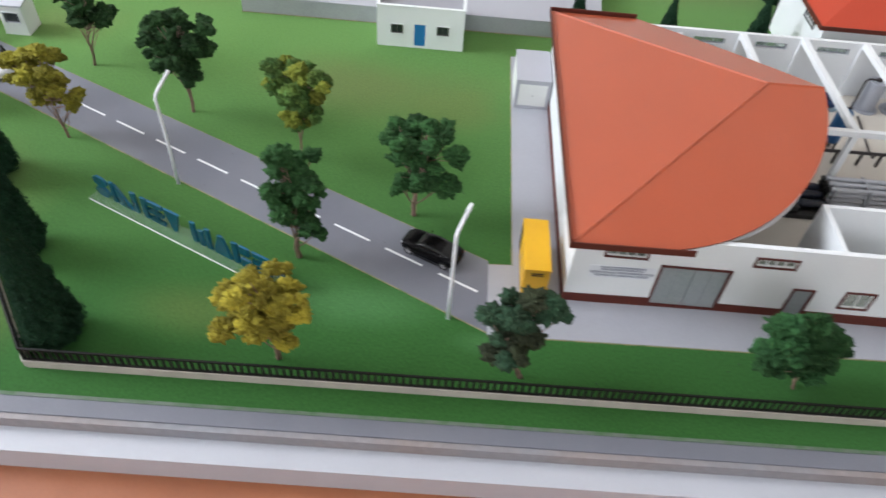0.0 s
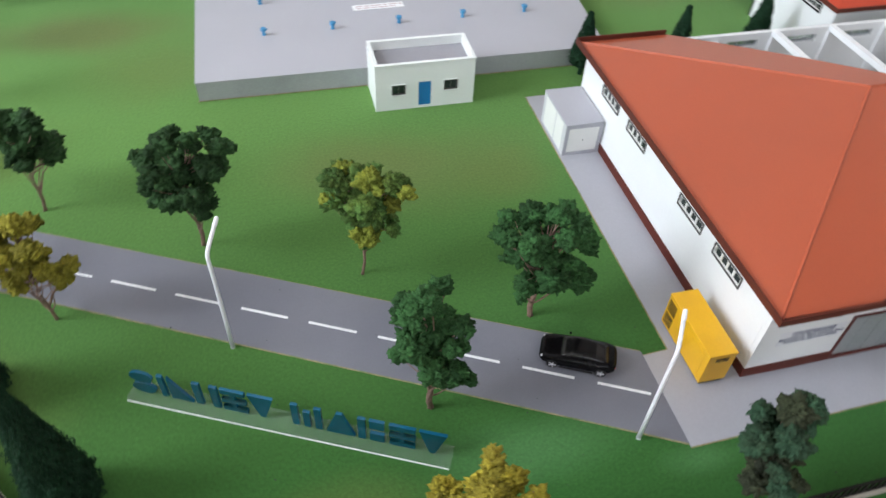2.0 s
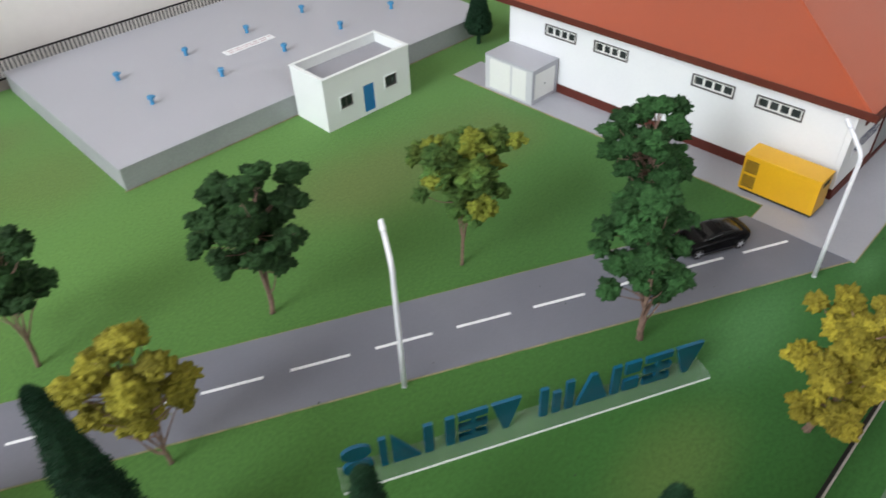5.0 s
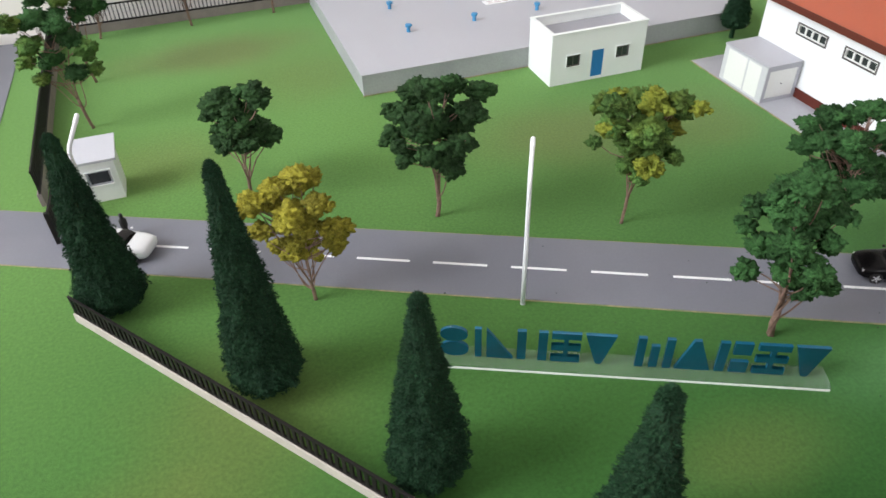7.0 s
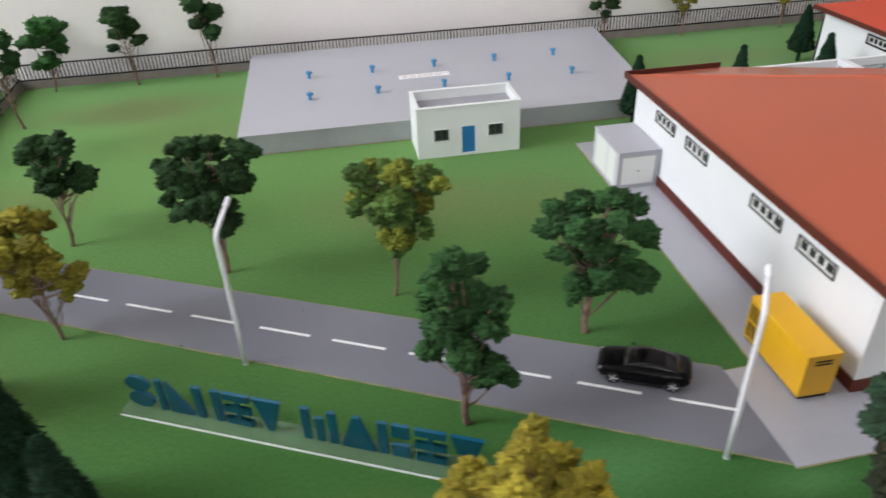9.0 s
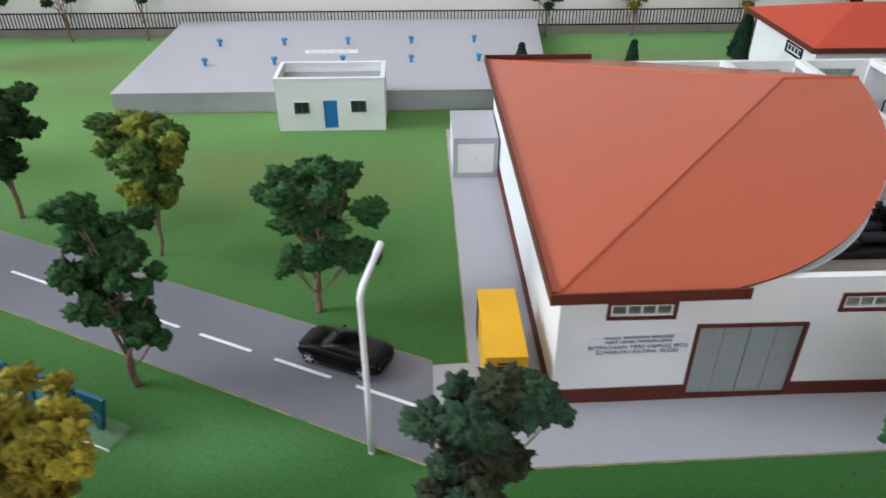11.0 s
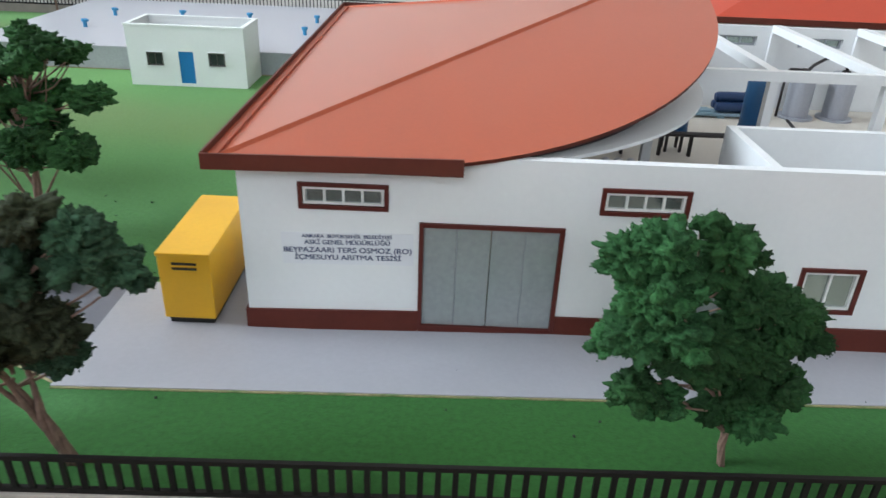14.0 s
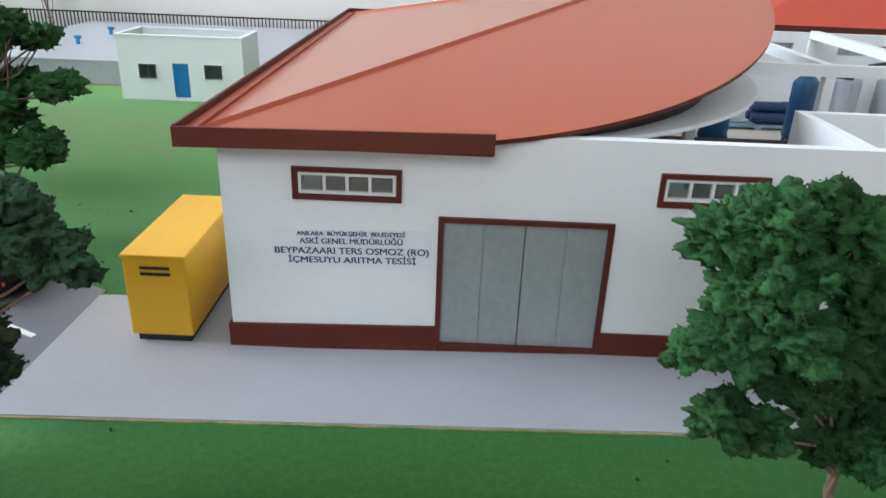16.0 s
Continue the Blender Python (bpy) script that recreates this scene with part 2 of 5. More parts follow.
# Darker copy of the tank blue, shade on the pump motors put into colour.
PUMP_BLUE_SHADED = mat("pump_blue_shaded", (0.008, 0.030, 0.095), 0.45, spots=(0.012, 0.045, 0.12), scale=60, grain=0.06)
PIPE = mat("pipe_dark", (0.022, 0.016, 0.015), 0.5, grain=0.1)
ACRYLIC = mat("sign_base_acrylic", (0.62, 0.74, 0.66), 0.12, grain=0.0, alpha=0.11)
SIGN = mat("sign_acrylic_teal", (0.002, 0.065, 0.095), 0.2, spots=(0.003, 0.045, 0.06), scale=50, grain=0.05)
SIGN_EDGE = mat("sign_acrylic_edge", (0.006, 0.095, 0.17), 0.2, grain=0.03)
INK = mat("ink_blue_grey", (0.028, 0.042, 0.12), 0.7, grain=0.0)
PAPER = mat("sticker_white", (0.74, 0.75, 0.78), 0.5, grain=0.01)


def leaf(name, colour, other, mixv=0.8, isl=0.35):
    return mat(name, colour, 0.85, spots=other, scale=70, mix=mixv, grain=0.35, bump=0.9, bump_scale=1500, island=isl, spec=0.2)


LEAF_GREEN = leaf("foliage_green", (0.0294, 0.0883, 0.0244), (0.0166, 0.0469, 0.0138))
LEAF_DARK = leaf("foliage_dark_green", (0.0232, 0.0608, 0.0172), (0.0136, 0.0344, 0.0108))
LEAF_MIX = leaf("foliage_olive", (0.0620, 0.1330, 0.0300), (0.0980, 0.1350, 0.0220), 0.85)
LEAF_YELLOW = leaf("foliage_yellow", (0.30, 0.25, 0.026), (0.16, 0.132, 0.018))
LEAF_OLIVE = leaf("foliage_yellow_olive", (0.22, 0.2, 0.022), (0.15, 0.13, 0.018))
LEAF_TEAL = leaf("foliage_blue_green", (0.0300, 0.0700, 0.0360), (0.0270, 0.0400, 0.0200))
LEAF_LIME = leaf("foliage_lime_yellow", (0.175, 0.19, 0.023), (0.105, 0.145, 0.021))
LEAF_BROWN = leaf("foliage_brown_green", (0.0405, 0.0495, 0.0234), (0.0210, 0.0252, 0.0154))
LEAF_FRESH = leaf("foliage_fresh_green", (0.0405, 0.1260, 0.0315), (0.0210, 0.0700, 0.0210))
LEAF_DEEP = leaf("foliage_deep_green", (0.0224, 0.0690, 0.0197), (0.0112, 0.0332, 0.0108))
# Lighter copy of the deep green, for pads on the window side.
LEAF_LIT = leaf("foliage_deep_green_lit", (0.0303, 0.0989, 0.0303), (0.0202, 0.0666, 0.0222))
NEEDLE = leaf("conifer_needles", (0.0115, 0.043, 0.0175), (0.0058, 0.0235, 0.0105))

# ---------------------------------------------------------------- building helpers


def part(name, bm, material, parent=None, label="", smooth=False):
    me = bpy.data.meshes.new(name)
    bm.to_mesh(me)
    bm.free()
    for m in (material if isinstance(material, (list, tuple)) else (material,)):
        me.materials.append(m)
    if smooth:
        for p in me.polygons:
            p.use_smooth = True
    ob = new(name, me)
    ob.parent = parent
    return tagged(ob, label)


def thing(name, x, y, z=0.0, rz=0.0, label="", category="", group="", kind=""):
    ob = new(name)
    ob.empty_display_size = 0.005
    ob.matrix_world = pose(x, y, z, 0, 0, rz)
    return tagged(ob, label, category, group, kind)


def bx(bm, x0, x1, y0, y1, z0, z1, bevel=0.0, mi=0):
    v = [bm.verts.new(p) for p in ((x0, y0, z0), (x1, y0, z0), (x1, y1, z0), (x0, y1, z0), (x0, y0, z1), (x1, y0, z1), (x1, y1, z1), (x0, y1, z1))]
    fs = [bm.faces.new([v[i] for i in q]) for q in ((3, 2, 1, 0), (4, 5, 6, 7), (0, 1, 5, 4), (1, 2, 6, 5), (2, 3, 7, 6), (3, 0, 4, 7))]
    for f in fs:
        f.material_index = mi
    if bevel:
        bmesh.ops.bevel(bm, geom=list({e for f in fs for e in f.edges}), offset=bevel, segments=2, affect="EDGES", profile=0.5)
    return bm


def box(x0, x1, y0, y1, z0, z1, bevel=0.0):
    return bx(bmesh.new(), x0, x1, y0, y1, z0, z1, bevel)


def prism(bm, poly, z0, z1):
    a = [bm.verts.new((x, y, z0)) for x, y in poly]
    b = [bm.verts.new((x, y, z1)) for x, y in poly]
    n = len(poly)
    fs = [bm.faces.new(a[::-1]), bm.faces.new(b)]
    fs += [bm.faces.new((a[i], a[(i + 1) % n], b[(i + 1) % n], b[i])) for i in range(n)]
    bmesh.ops.recalc_face_normals(bm, faces=fs)
    return bm


def tube(bm, pts, radii, seg=8, cap=True):
    pts = [Vector(p) for p in pts]
    rings = []
    for i, p in enumerate(pts):
        d = (pts[min(i + 1, len(pts) - 1)] - pts[max(i - 1, 0)]).normalized()
        side = d.cross(Vector((0.13, 0.97, 0.2))).normalized() if abs(d.y) < 0.9 else d.cross(Vector((0, 0, 1))).normalized()
        up = side.cross(d)
        r = radii[i] if isinstance(radii, (list, tuple)) else radii
        rings.append([bm.verts.new(p + r * (side * math.cos(a) + up * math.sin(a))) for a in (2 * math.pi * k / seg for k in range(seg))])
    fs = []
    for a, b in zip(rings, rings[1:]):
        fs += [bm.faces.new((a[k], a[(k + 1) % seg], b[(k + 1) % seg], b[k])) for k in range(seg)]
    if cap:
        fs += [bm.faces.new(rings[0][::-1]), bm.faces.new(rings[-1])]
    bmesh.ops.recalc_face_normals(bm, faces=fs)
    return bm


def lathe(bm, profile, seg=20, cx=0.0, cy=0.0):
    rings = [[bm.verts.new((cx + r * math.cos(2 * math.pi * k / seg), cy + r * math.sin(2 * math.pi * k / seg), z)) for k in range(seg)] for r, z in profile]
    fs = []
    for a, b in zip(rings, rings[1:]):
        fs += [bm.faces.new((a[k], a[(k + 1) % seg], b[(k + 1) % seg], b[k])) for k in range(seg)]
    fs += [bm.faces.new(rings[0][::-1]), bm.faces.new(rings[-1])]
    bmesh.ops.recalc_face_normals(bm, faces=fs)
    return bm


def wall_bm(length, z0, z1, thick, holes):
    """A wall along +x, its outer face at y = 0 and its inner one at y = thick, with openings (x0, x1, z0, z1)."""
    xs = sorted({0.0, length, *[h[0] for h in holes], *[h[1] for h in holes]})
    zs = sorted({z0, z1, *[h[2] for h in holes], *[h[3] for h in holes]})
    bm = bmesh.new()

    def solid(i, k):
        if not (0 <= i < len(xs) - 1 and 0 <= k < len(zs) - 1):
            return False
        cx, cz = (xs[i] + xs[i + 1]) / 2, (zs[k] + zs[k + 1]) / 2
        return not any(h[0] < cx < h[1] and h[2] < cz < h[3] for h in holes)

    vert = {}

    def V(x, y, z):
        if (x, y, z) not in vert:
            vert[(x, y, z)] = bm.verts.new((x, y, z))
        return vert[(x, y, z)]

    for i in range(len(xs) - 1):
        for k in range(len(zs) - 1):
            if not solid(i, k):
                continue
            a, b, c, d = xs[i], xs[i + 1], zs[k], zs[k + 1]
            bm.faces.new((V(a, 0, c), V(b, 0, c), V(b, 0, d), V(a, 0, d)))
            bm.faces.new((V(b, thick, c), V(a, thick, c), V(a, thick, d), V(b, thick, d)))
            if not solid(i - 1, k):
                bm.faces.new((V(a, thick, c), V(a, 0, c), V(a, 0, d), V(a, thick, d)))
            if not solid(i + 1, k):
                bm.faces.new((V(b, 0, c), V(b, thick, c), V(b, thick, d), V(b, 0, d)))
            if not solid(i, k - 1):
                bm.faces.new((V(a, thick, c), V(b, thick, c), V(b, 0, c), V(a, 0, c)))
            if not solid(i, k + 1):
                bm.faces.new((V(a, 0, d), V(b, 0, d), V(b, thick, d), V(a, thick, d)))
    return bm


def ring_bm(x0, x1, z0, z1, w, y0, y1):
    bm = bmesh.new()
    bx(bm, x0, x1, y0, y1, z0, z0 + w), bx(bm, x0, x1, y0, y1, z1 - w, z1)
    bx(bm, x0, x0 + w, y0, y1, z0 + w, z1 - w), bx(bm, x1 - w, x1, y0, y1, z0 + w, z1 - w)
    return bm


def window(parent, x0, x1, z0, z1, panes, glass, outer=TRIM, inner=FRAME_W, w=0.0013, mullion=0.0004):
    """A window in a wall's opening, in the wall's own axes: surround, frame with mullions, panes."""
    win = part("window", ring_bm(x0 - 0.0002, x1 + 0.0002, z0 - 0.0002, z1 + 0.0002, w, -0.0009, 0.0012), outer, parent)
    bm = ring_bm(x0 + w, x1 - w, z0 + w, z1 - w, 0.0008, -0.0002, 0.0014)
    wi = x1 - x0 - 2 * w - 0.0016
    for k in range(1, panes):
        c = x0 + w + 0.0008 + wi * k / panes
        bx(bm, c - mullion, c + mullion, -0.0001, 0.0014, z0 + w + 0.0008, z1 - w - 0.0008)
    part("window_frame", bm, inner, win)
    for k in range(panes):
        c0, c1 = x0 + w + 0.0008 + wi * k / panes, x0 + w + 0.0008 + wi * (k + 1) / panes
        pane = part("pane", box(c0 + mullion, c1 - mullion, 0.0006, 0.0011, z0 + w + 0.0008, z1 - w - 0.0008), glass, win)
        pane.visible_shadow = glass is not GLASS
    return win


# ---------------------------------------------------------------- the room and the table
T0 = -0.029
room = bmesh.new()
bx(room, -2.3, 2.3, -2.6, 0.8, -0.82, -0.80)
tagged(part("floor", room, mat("room_floor", (0.3, 0.27, 0.24), 0.5, spots=(0.25, 0.22, 0.2), scale=3)), "plain grey-brown room floor", "floor", kind="structure")
tagged(part("ceiling", box(-2.3, 2.3, -2.6, 0.8, 1.951, 1.97), mat("ceiling_white", (0.8, 0.8, 0.78), 0.8, grain=0.02)), "plain white room ceiling", "ceiling", kind="structure")


def room_wall(name, x, y, rz, length, holes=()):
    bm = wall_bm(length, -0.80, 1.95, 0.08, list(holes))
    ob = part(name, bm, CREAM)
    ob.matrix_world = pose(x, y, 0, 0, 0, rz)
    return tagged(ob, "plain cream painted room wall", "wall", kind="structure")


room_wall("wall_west", -2.2, -2.5, 90, 3.2, [(2.165, 3.065, 0.6, 1.8)])
room_wall("wall_south", -2.2, -2.5, 0, 4.4, [(0.95, 2.65, 0.95, 1.75)])
room_wall("wall_east", 2.2, -2.5, 90, 3.12)
room_wall("wall_north", 2.28, 0.662, 180, 4.56)

# the table: planked top on four legs
table = thing("table", 0.0, 0.1, -0.80, label="orange-brown varnished wooden table under the model", category="table")
part("tabletop", box(-1.1, 1.2, -0.65, 0.475, 0.80 + T0 - 0.025, 0.80 + T0, 0.003), TABLE, table)
for sx, sy in ((-1.0, -0.55), (1.1, -0.55), (-1.0, 0.40), (1.1, 0.40)):
    part("leg", box(sx - 0.03, sx + 0.03, sy - 0.03, sy + 0.03, 0, 0.80 + T0 - 0.025, 0.003), TABLE, table)

# ---------------------------------------------------------------- the board


def front(x, off=0.0):
    """The y of the board's front edge, which runs slightly askew to the plant."""
    return -0.1150 + 0.0182 * x + off


LX, RX, BY = -0.69, 0.62, 0.570
frame_poly = [(LX - 0.02, front(LX, -0.0148)), (RX + 0.02, front(RX, -0.0148)), (RX + 0.02, BY + 0.010), (LX - 0.02, BY + 0.010)]
tagged(part("base_frame", prism(bmesh.new(), frame_poly, T0, -0.0100), PLATE), "white painted base frame under the model board", "base", kind="structure")
board_poly = [(LX, front(LX)), (RX, front(RX)), (RX, BY), (LX, BY)]
tagged(part("board", prism(bmesh.new(), board_poly, -0.0100, -0.0012), BOARD), "scuffed grey-brown edge of the model board", "board", kind="structure")
grass_poly = [(LX, front(LX, 0.0150)), (RX, front(RX, 0.0150)), (RX, BY), (LX, BY)]
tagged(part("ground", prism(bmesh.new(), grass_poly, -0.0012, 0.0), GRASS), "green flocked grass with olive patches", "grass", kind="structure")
street_poly = [(LX, front(LX, 0.0035)), (RX, front(RX, 0.0035)), (RX, front(RX, 0.0149)), (LX, front(LX, 0.0149))]
tagged(part("street", prism(bmesh.new(), street_poly, -0.0012, -0.0002), ROAD), "grey painted street strip along the board edge", "road", kind="structure")

rim2 = [(LX, front(LX, 0.0140)), (RX, front(RX, 0.0140)), (RX, front(RX, 0.0164)), (LX, front(LX, 0.0164))]
tagged(part("street_rim", prism(bmesh.new(), rim2, -0.0001, 0.00025), OVERSPRAY), "mottled grey-green seam between street and grass", "rim", kind="structure")

SSX = -0.612
side_poly = [(SSX, front(SSX, 0.0158)), (SSX + 0.040, front(SSX, 0.0165)), (SSX + 0.040, BY), (SSX, BY)]
tagged(part("side_street", prism(bmesh.new(), side_poly, 0.0, 0.0005), ROAD), "grey painted street strip along the board side", "road", kind="structure")

# grassed bank beyond the side street, and a plate on the lawn outside the fence
bank = thing("bank", -0.651, 0.470, 0.0, label="raised grass bank with grey sides beyond the side street", category="bank", kind="structure")
part("bank_side", prism(bmesh.new(), [(-0.038, -0.12), (0.038, -0.12), (0.038, 0.099), (-0.038, 0.099)], 0.0, 0.0190), SLAB_SIDE, bank, "grey painted side")
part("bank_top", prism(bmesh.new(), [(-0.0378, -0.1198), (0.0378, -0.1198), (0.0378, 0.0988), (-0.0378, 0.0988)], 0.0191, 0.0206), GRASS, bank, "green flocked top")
plate = thing("ground_plate", -0.4350, -0.0610, 0.0, label="low dark grey plate with bright metal edging on the lawn", category="plate")
part("plate_body", box(-0.0470, 0.0470, -0.0320, 0.0320, 0.0, 0.0030, 0.0004), mat("plate_dark_grey", (0.055, 0.053, 0.058), 0.5, spots=(0.075, 0.072, 0.078), scale=60, grain=0.06), plate)
for a_, b_, c_, d_ in ((-0.0478, 0.0478, -0.0328, -0.0318), (-0.0478, 0.0478, 0.0318, 0.0328), (-0.0478, -0.0468, -0.0317, 0.0317), (0.0468, 0.0478, -0.0317, 0.0317)):
    part("edging", box(a_, b_, c_, d_, 0.0, 0.0034, 0.0002), GREY_METAL, plate, "bright metal edging")

# the plant's road and pavement, each on a card underlay that shows as a tan rim


def near(x):
    return -0.0340 - 0.5035 * (x + 0.049)


def far(x):
    return 0.0235 - 0.4910 * (x + 0.040)


RLX = SSX + 0.0402
road_poly = [(RLX, near(RLX)), (-0.049, near(-0.049)), (-0.0500, far(-0.0500)), (RLX, far(RLX))]
rim_poly = [(RLX, near(RLX) - 0.0008), (-0.0492, near(-0.049) - 0.0008), (-0.0500, far(-0.05) + 0.0007), (RLX, far(RLX) + 0.0007)]
road = tagged(part("road", prism(bmesh.new(), road_poly, 0.0, 0.0005), ROAD), "grey painted asphalt road with worn tan rim", "road", kind="structure")
part("road_rim", prism(bmesh.new(), rim_poly, 0.0, 0.0003), EDGE, road, "tan card rim")
for k in range(12):
    x0 = -0.084 - 0.039 * k
    y0 = 0.0130 - 0.498 * (x0 + 0.084)
    d = Vector((1, -0.498, 0)).normalized()
    nrm = Vector((0.446, 0.895, 0)) * 0.00085
    a, b = Vector((x0, y0, 0)), Vector((x0, y0, 0)) + d * 0.0303
    part("lane_dash", prism(bmesh.new(), [(p.x, p.y) for p in (a - nrm, b - nrm, b + nrm, a + nrm)], 0.0005, 0.0007), LINE, road, "white painted lane dash")


def pfront(x):
    return -0.0345 + 0.0262 * x


pave_poly = [(-0.0499, pfront(-0.0492)), (RX - 0.1, pfront(RX - 0.1)), (RX - 0.1, 0.02), (0.0, 0.02), (0.0, 0.299), (-0.0328, 0.299), (-0.0330, 0.0262), (-0.0500, 0.0252)]
prim = [(-0.0498, pfront(-0.0492) - 0.0007), (RX - 0.1, pfront(RX - 0.1) - 0.0007), (RX - 0.1, 0.02), (0.0, 0.02), (0.0, 0.2998), (-0.0336, 0.2998), (-0.0338, 0.0270), (-0.0506, 0.0260)]
pavement = tagged(part("pavement", prism(bmesh.new(), pave_poly, 0.0, 0.0007), PAVE), "smooth light grey pavement round the plant", "pavement", kind="structure")
part("pavement_rim", prism(bmesh.new(), prim, 0.0, 0.0004), EDGE, pavement, "tan card rim")

# ---------------------------------------------------------------- main building
BW, BD, WT = 0.47, 0.267, 0.0635
LIP = 0.0605
plant = thing("plant_building", 0.0, 0.0, 0.0007, label="white treatment hall with cut-away orange hip roof and open interior", category="building")
Z0 = 0.0007


def zz(z):
    return z - Z0


front_holes = [(0.0188, 0.0464, zz(0.0453), zz(0.0536)), (0.0564, 0.1017, zz(0.0037), zz(0.0415)), (0.1119, 0.1389, zz(0.0471), zz(0.0556)),
               (0.1450, 0.1595, zz(0.0012), zz(0.0302)), (0.179, 0.199, zz(0.0150), zz(0.0312)), (0.236, 0.256, zz(0.0150), zz(0.0312)),
               (0.205, 0.2335, zz(0.0465), zz(0.0560)), (0.299, 0.3275, zz(0.0465), zz(0.0560))]
wall_f = part("front_wall", wall_bm(BW, 0, zz(WT), 0.0035, front_holes), WALL, plant)
left_holes = [(BD - 0.060, BD - 0.030, zz(0.0437), zz(0.0520)), (BD - 0.105, BD - 0.075, zz(0.0437), zz(0.0520)),
              (BD - 0.185, BD - 0.156, zz(0.0440), zz(0.0523)), (BD - 0.2305, BD - 0.2015, zz(0.0442), zz(0.0525))]
left_holes = [(a - 0.0035, b - 0.0035, c, d) for a, b, c, d in left_holes]
wall_l = part("left_wall", wall_bm(BD - 0.0071, 0, zz(LIP), 0.0035, left_holes), WALL, plant)
wall_l.matrix_local = pose(0, BD - 0.0035, 0, 0, 0, 270)
back_holes = [(BW - 0.148 - 0.0545 * k, BW - 0.120 - 0.0545 * k, zz(0.0515), zz(0.0575)) for k in range(6)]
wall_b = part("back_wall", wall_bm(BW, 0, zz(WT), 0.0035, back_holes), WALL, plant)
wall_b.matrix_local = pose(BW, BD + 0.0001, 0, 0, 0, 180)
wall_r = part("right_wall", wall_bm(BD - 0.0075, 0, zz(WT), 0.0035, []), WALL, plant)
wall_r.matrix_local = pose(BW, 0.0037, 0, 0, 0, 90)
for h in front_holes[:1] + front_holes[2:3] + front_holes[6:]:
    window(wall_f, *h, 4, GLASS)
for h in front_holes[4:6]:
    window(wall_f, *h, 2, GLASS)
for h in left_holes:
    window(wall_l, *h, 4, GLASS_DARK, outer=WIN_DARK, inner=FRAME_W, w=0.0007, mullion=0.0008)
for h in back_holes:
    window(wall_b, *h, 3, GLASS_GREEN, outer=GREY_METAL, inner=GREY_METAL, w=0.0004)
# double gate
gx0, gx1, gz0, gz1 = front_holes[1]
gate = part("gate", ring_bm(gx0 - 0.0002, gx1 + 0.0002, gz0 - 0.0012, gz1 + 0.0002, 0.0014, -0.0010, 0.0012), TRIM, wall_f, "grey sheet double gate in a brown frame")
mid = (gx0 + gx1) / 2
for a, b in ((gx0 + 0.0012, mid - 0.0002), (mid + 0.0002, gx1 - 0.0012)):
    q = (a + b) / 2
    leaf_ = part("gate_leaf", box(a, b, 0.0008, 0.0016, gz0 - 0.0002, gz1 - 0.0012), GREY_METAL, gate, "grey gate leaf")
    for c, d in ((a, q - 0.00012), (q + 0.00012, b)):
        part("sheet", box(c, d, 0.0004, 0.0008, gz0 - 0.0002, gz1 - 0.0012, 0.0001), STEEL, leaf_, "brushed grey sheet")
dx0, dx1, dz0, dz1 = front_holes[3]
door = part("door", ring_bm(dx0, dx1, dz0, dz1, 0.0012, -0.0009, 0.0012), TRIM, wall_f, "narrow door in a brown frame")
part("door_leaf", box(dx0 + 0.0012, dx1 - 0.0012, 0.0004, 0.0014, dz0 + 0.0012, dz1 - 0.0012), STEEL, door)
# brown plinth, broken at the gate and the door
for a, b in ((-0.0009, 0.0562), (0.1020, 0.1448), (0.1600, BW)):
    bm = box(a, b, -0.0009, -0.00005, 0, zz(0.0092))
    for v in bm.verts:
        v.co.z += (min(0.0, (v.co.x - 0.0600) * 0.025) if v.co.z > 0.004 else 0.0)
    part("plinth", bm, PLINTH, plant, "brown painted plinth")
part("sill", box(0.0563, 0.1024, -0.0009, -0.00005, 0, zz(0.0024)), PLINTH, plant, "brown painted sill under the gate")
part("plinth", box(-0.0009, -0.00005, 0, BD, 0, zz(0.0077)), PLINTH, plant, "brown painted plinth")
# paving rising a little towards the wall
bm = bmesh.new()
edge = [(0.020, 0.0), (0.100, 0.0019), (0.144, 0.0019), (0.200, 0.0)]
hi = [bm.verts.new((x, -0.00095, z)) for x, z in edge]
lo = [bm.verts.new((x, -0.0300, 0.0)) for x, z in edge[1:3]]
foot = [bm.verts.new((x, -0.00095, 0.0)) for x, z in edge[1:3]]
bm.faces.new((hi[0], lo[0], hi[1])), bm.faces.new((lo[0], lo[1], hi[2], hi[1])), bm.faces.new((hi[2], lo[1], hi[3]))
bm.faces.new((hi[0], hi[1], foot[0])), bm.faces.new((hi[1], hi[2], foot[1], foot[0])), bm.faces.new((hi[2], hi[3], foot[1]))
part("ramp", bm, PAVE, plant, "grey paving rising to the gate")
part("plant_floor", box(0.0036, BW - 0.0036, 0.0036, BD - 0.0036, 0.0, zz(0.0120)), FLOOR_IN, plant, "beige interior floor")
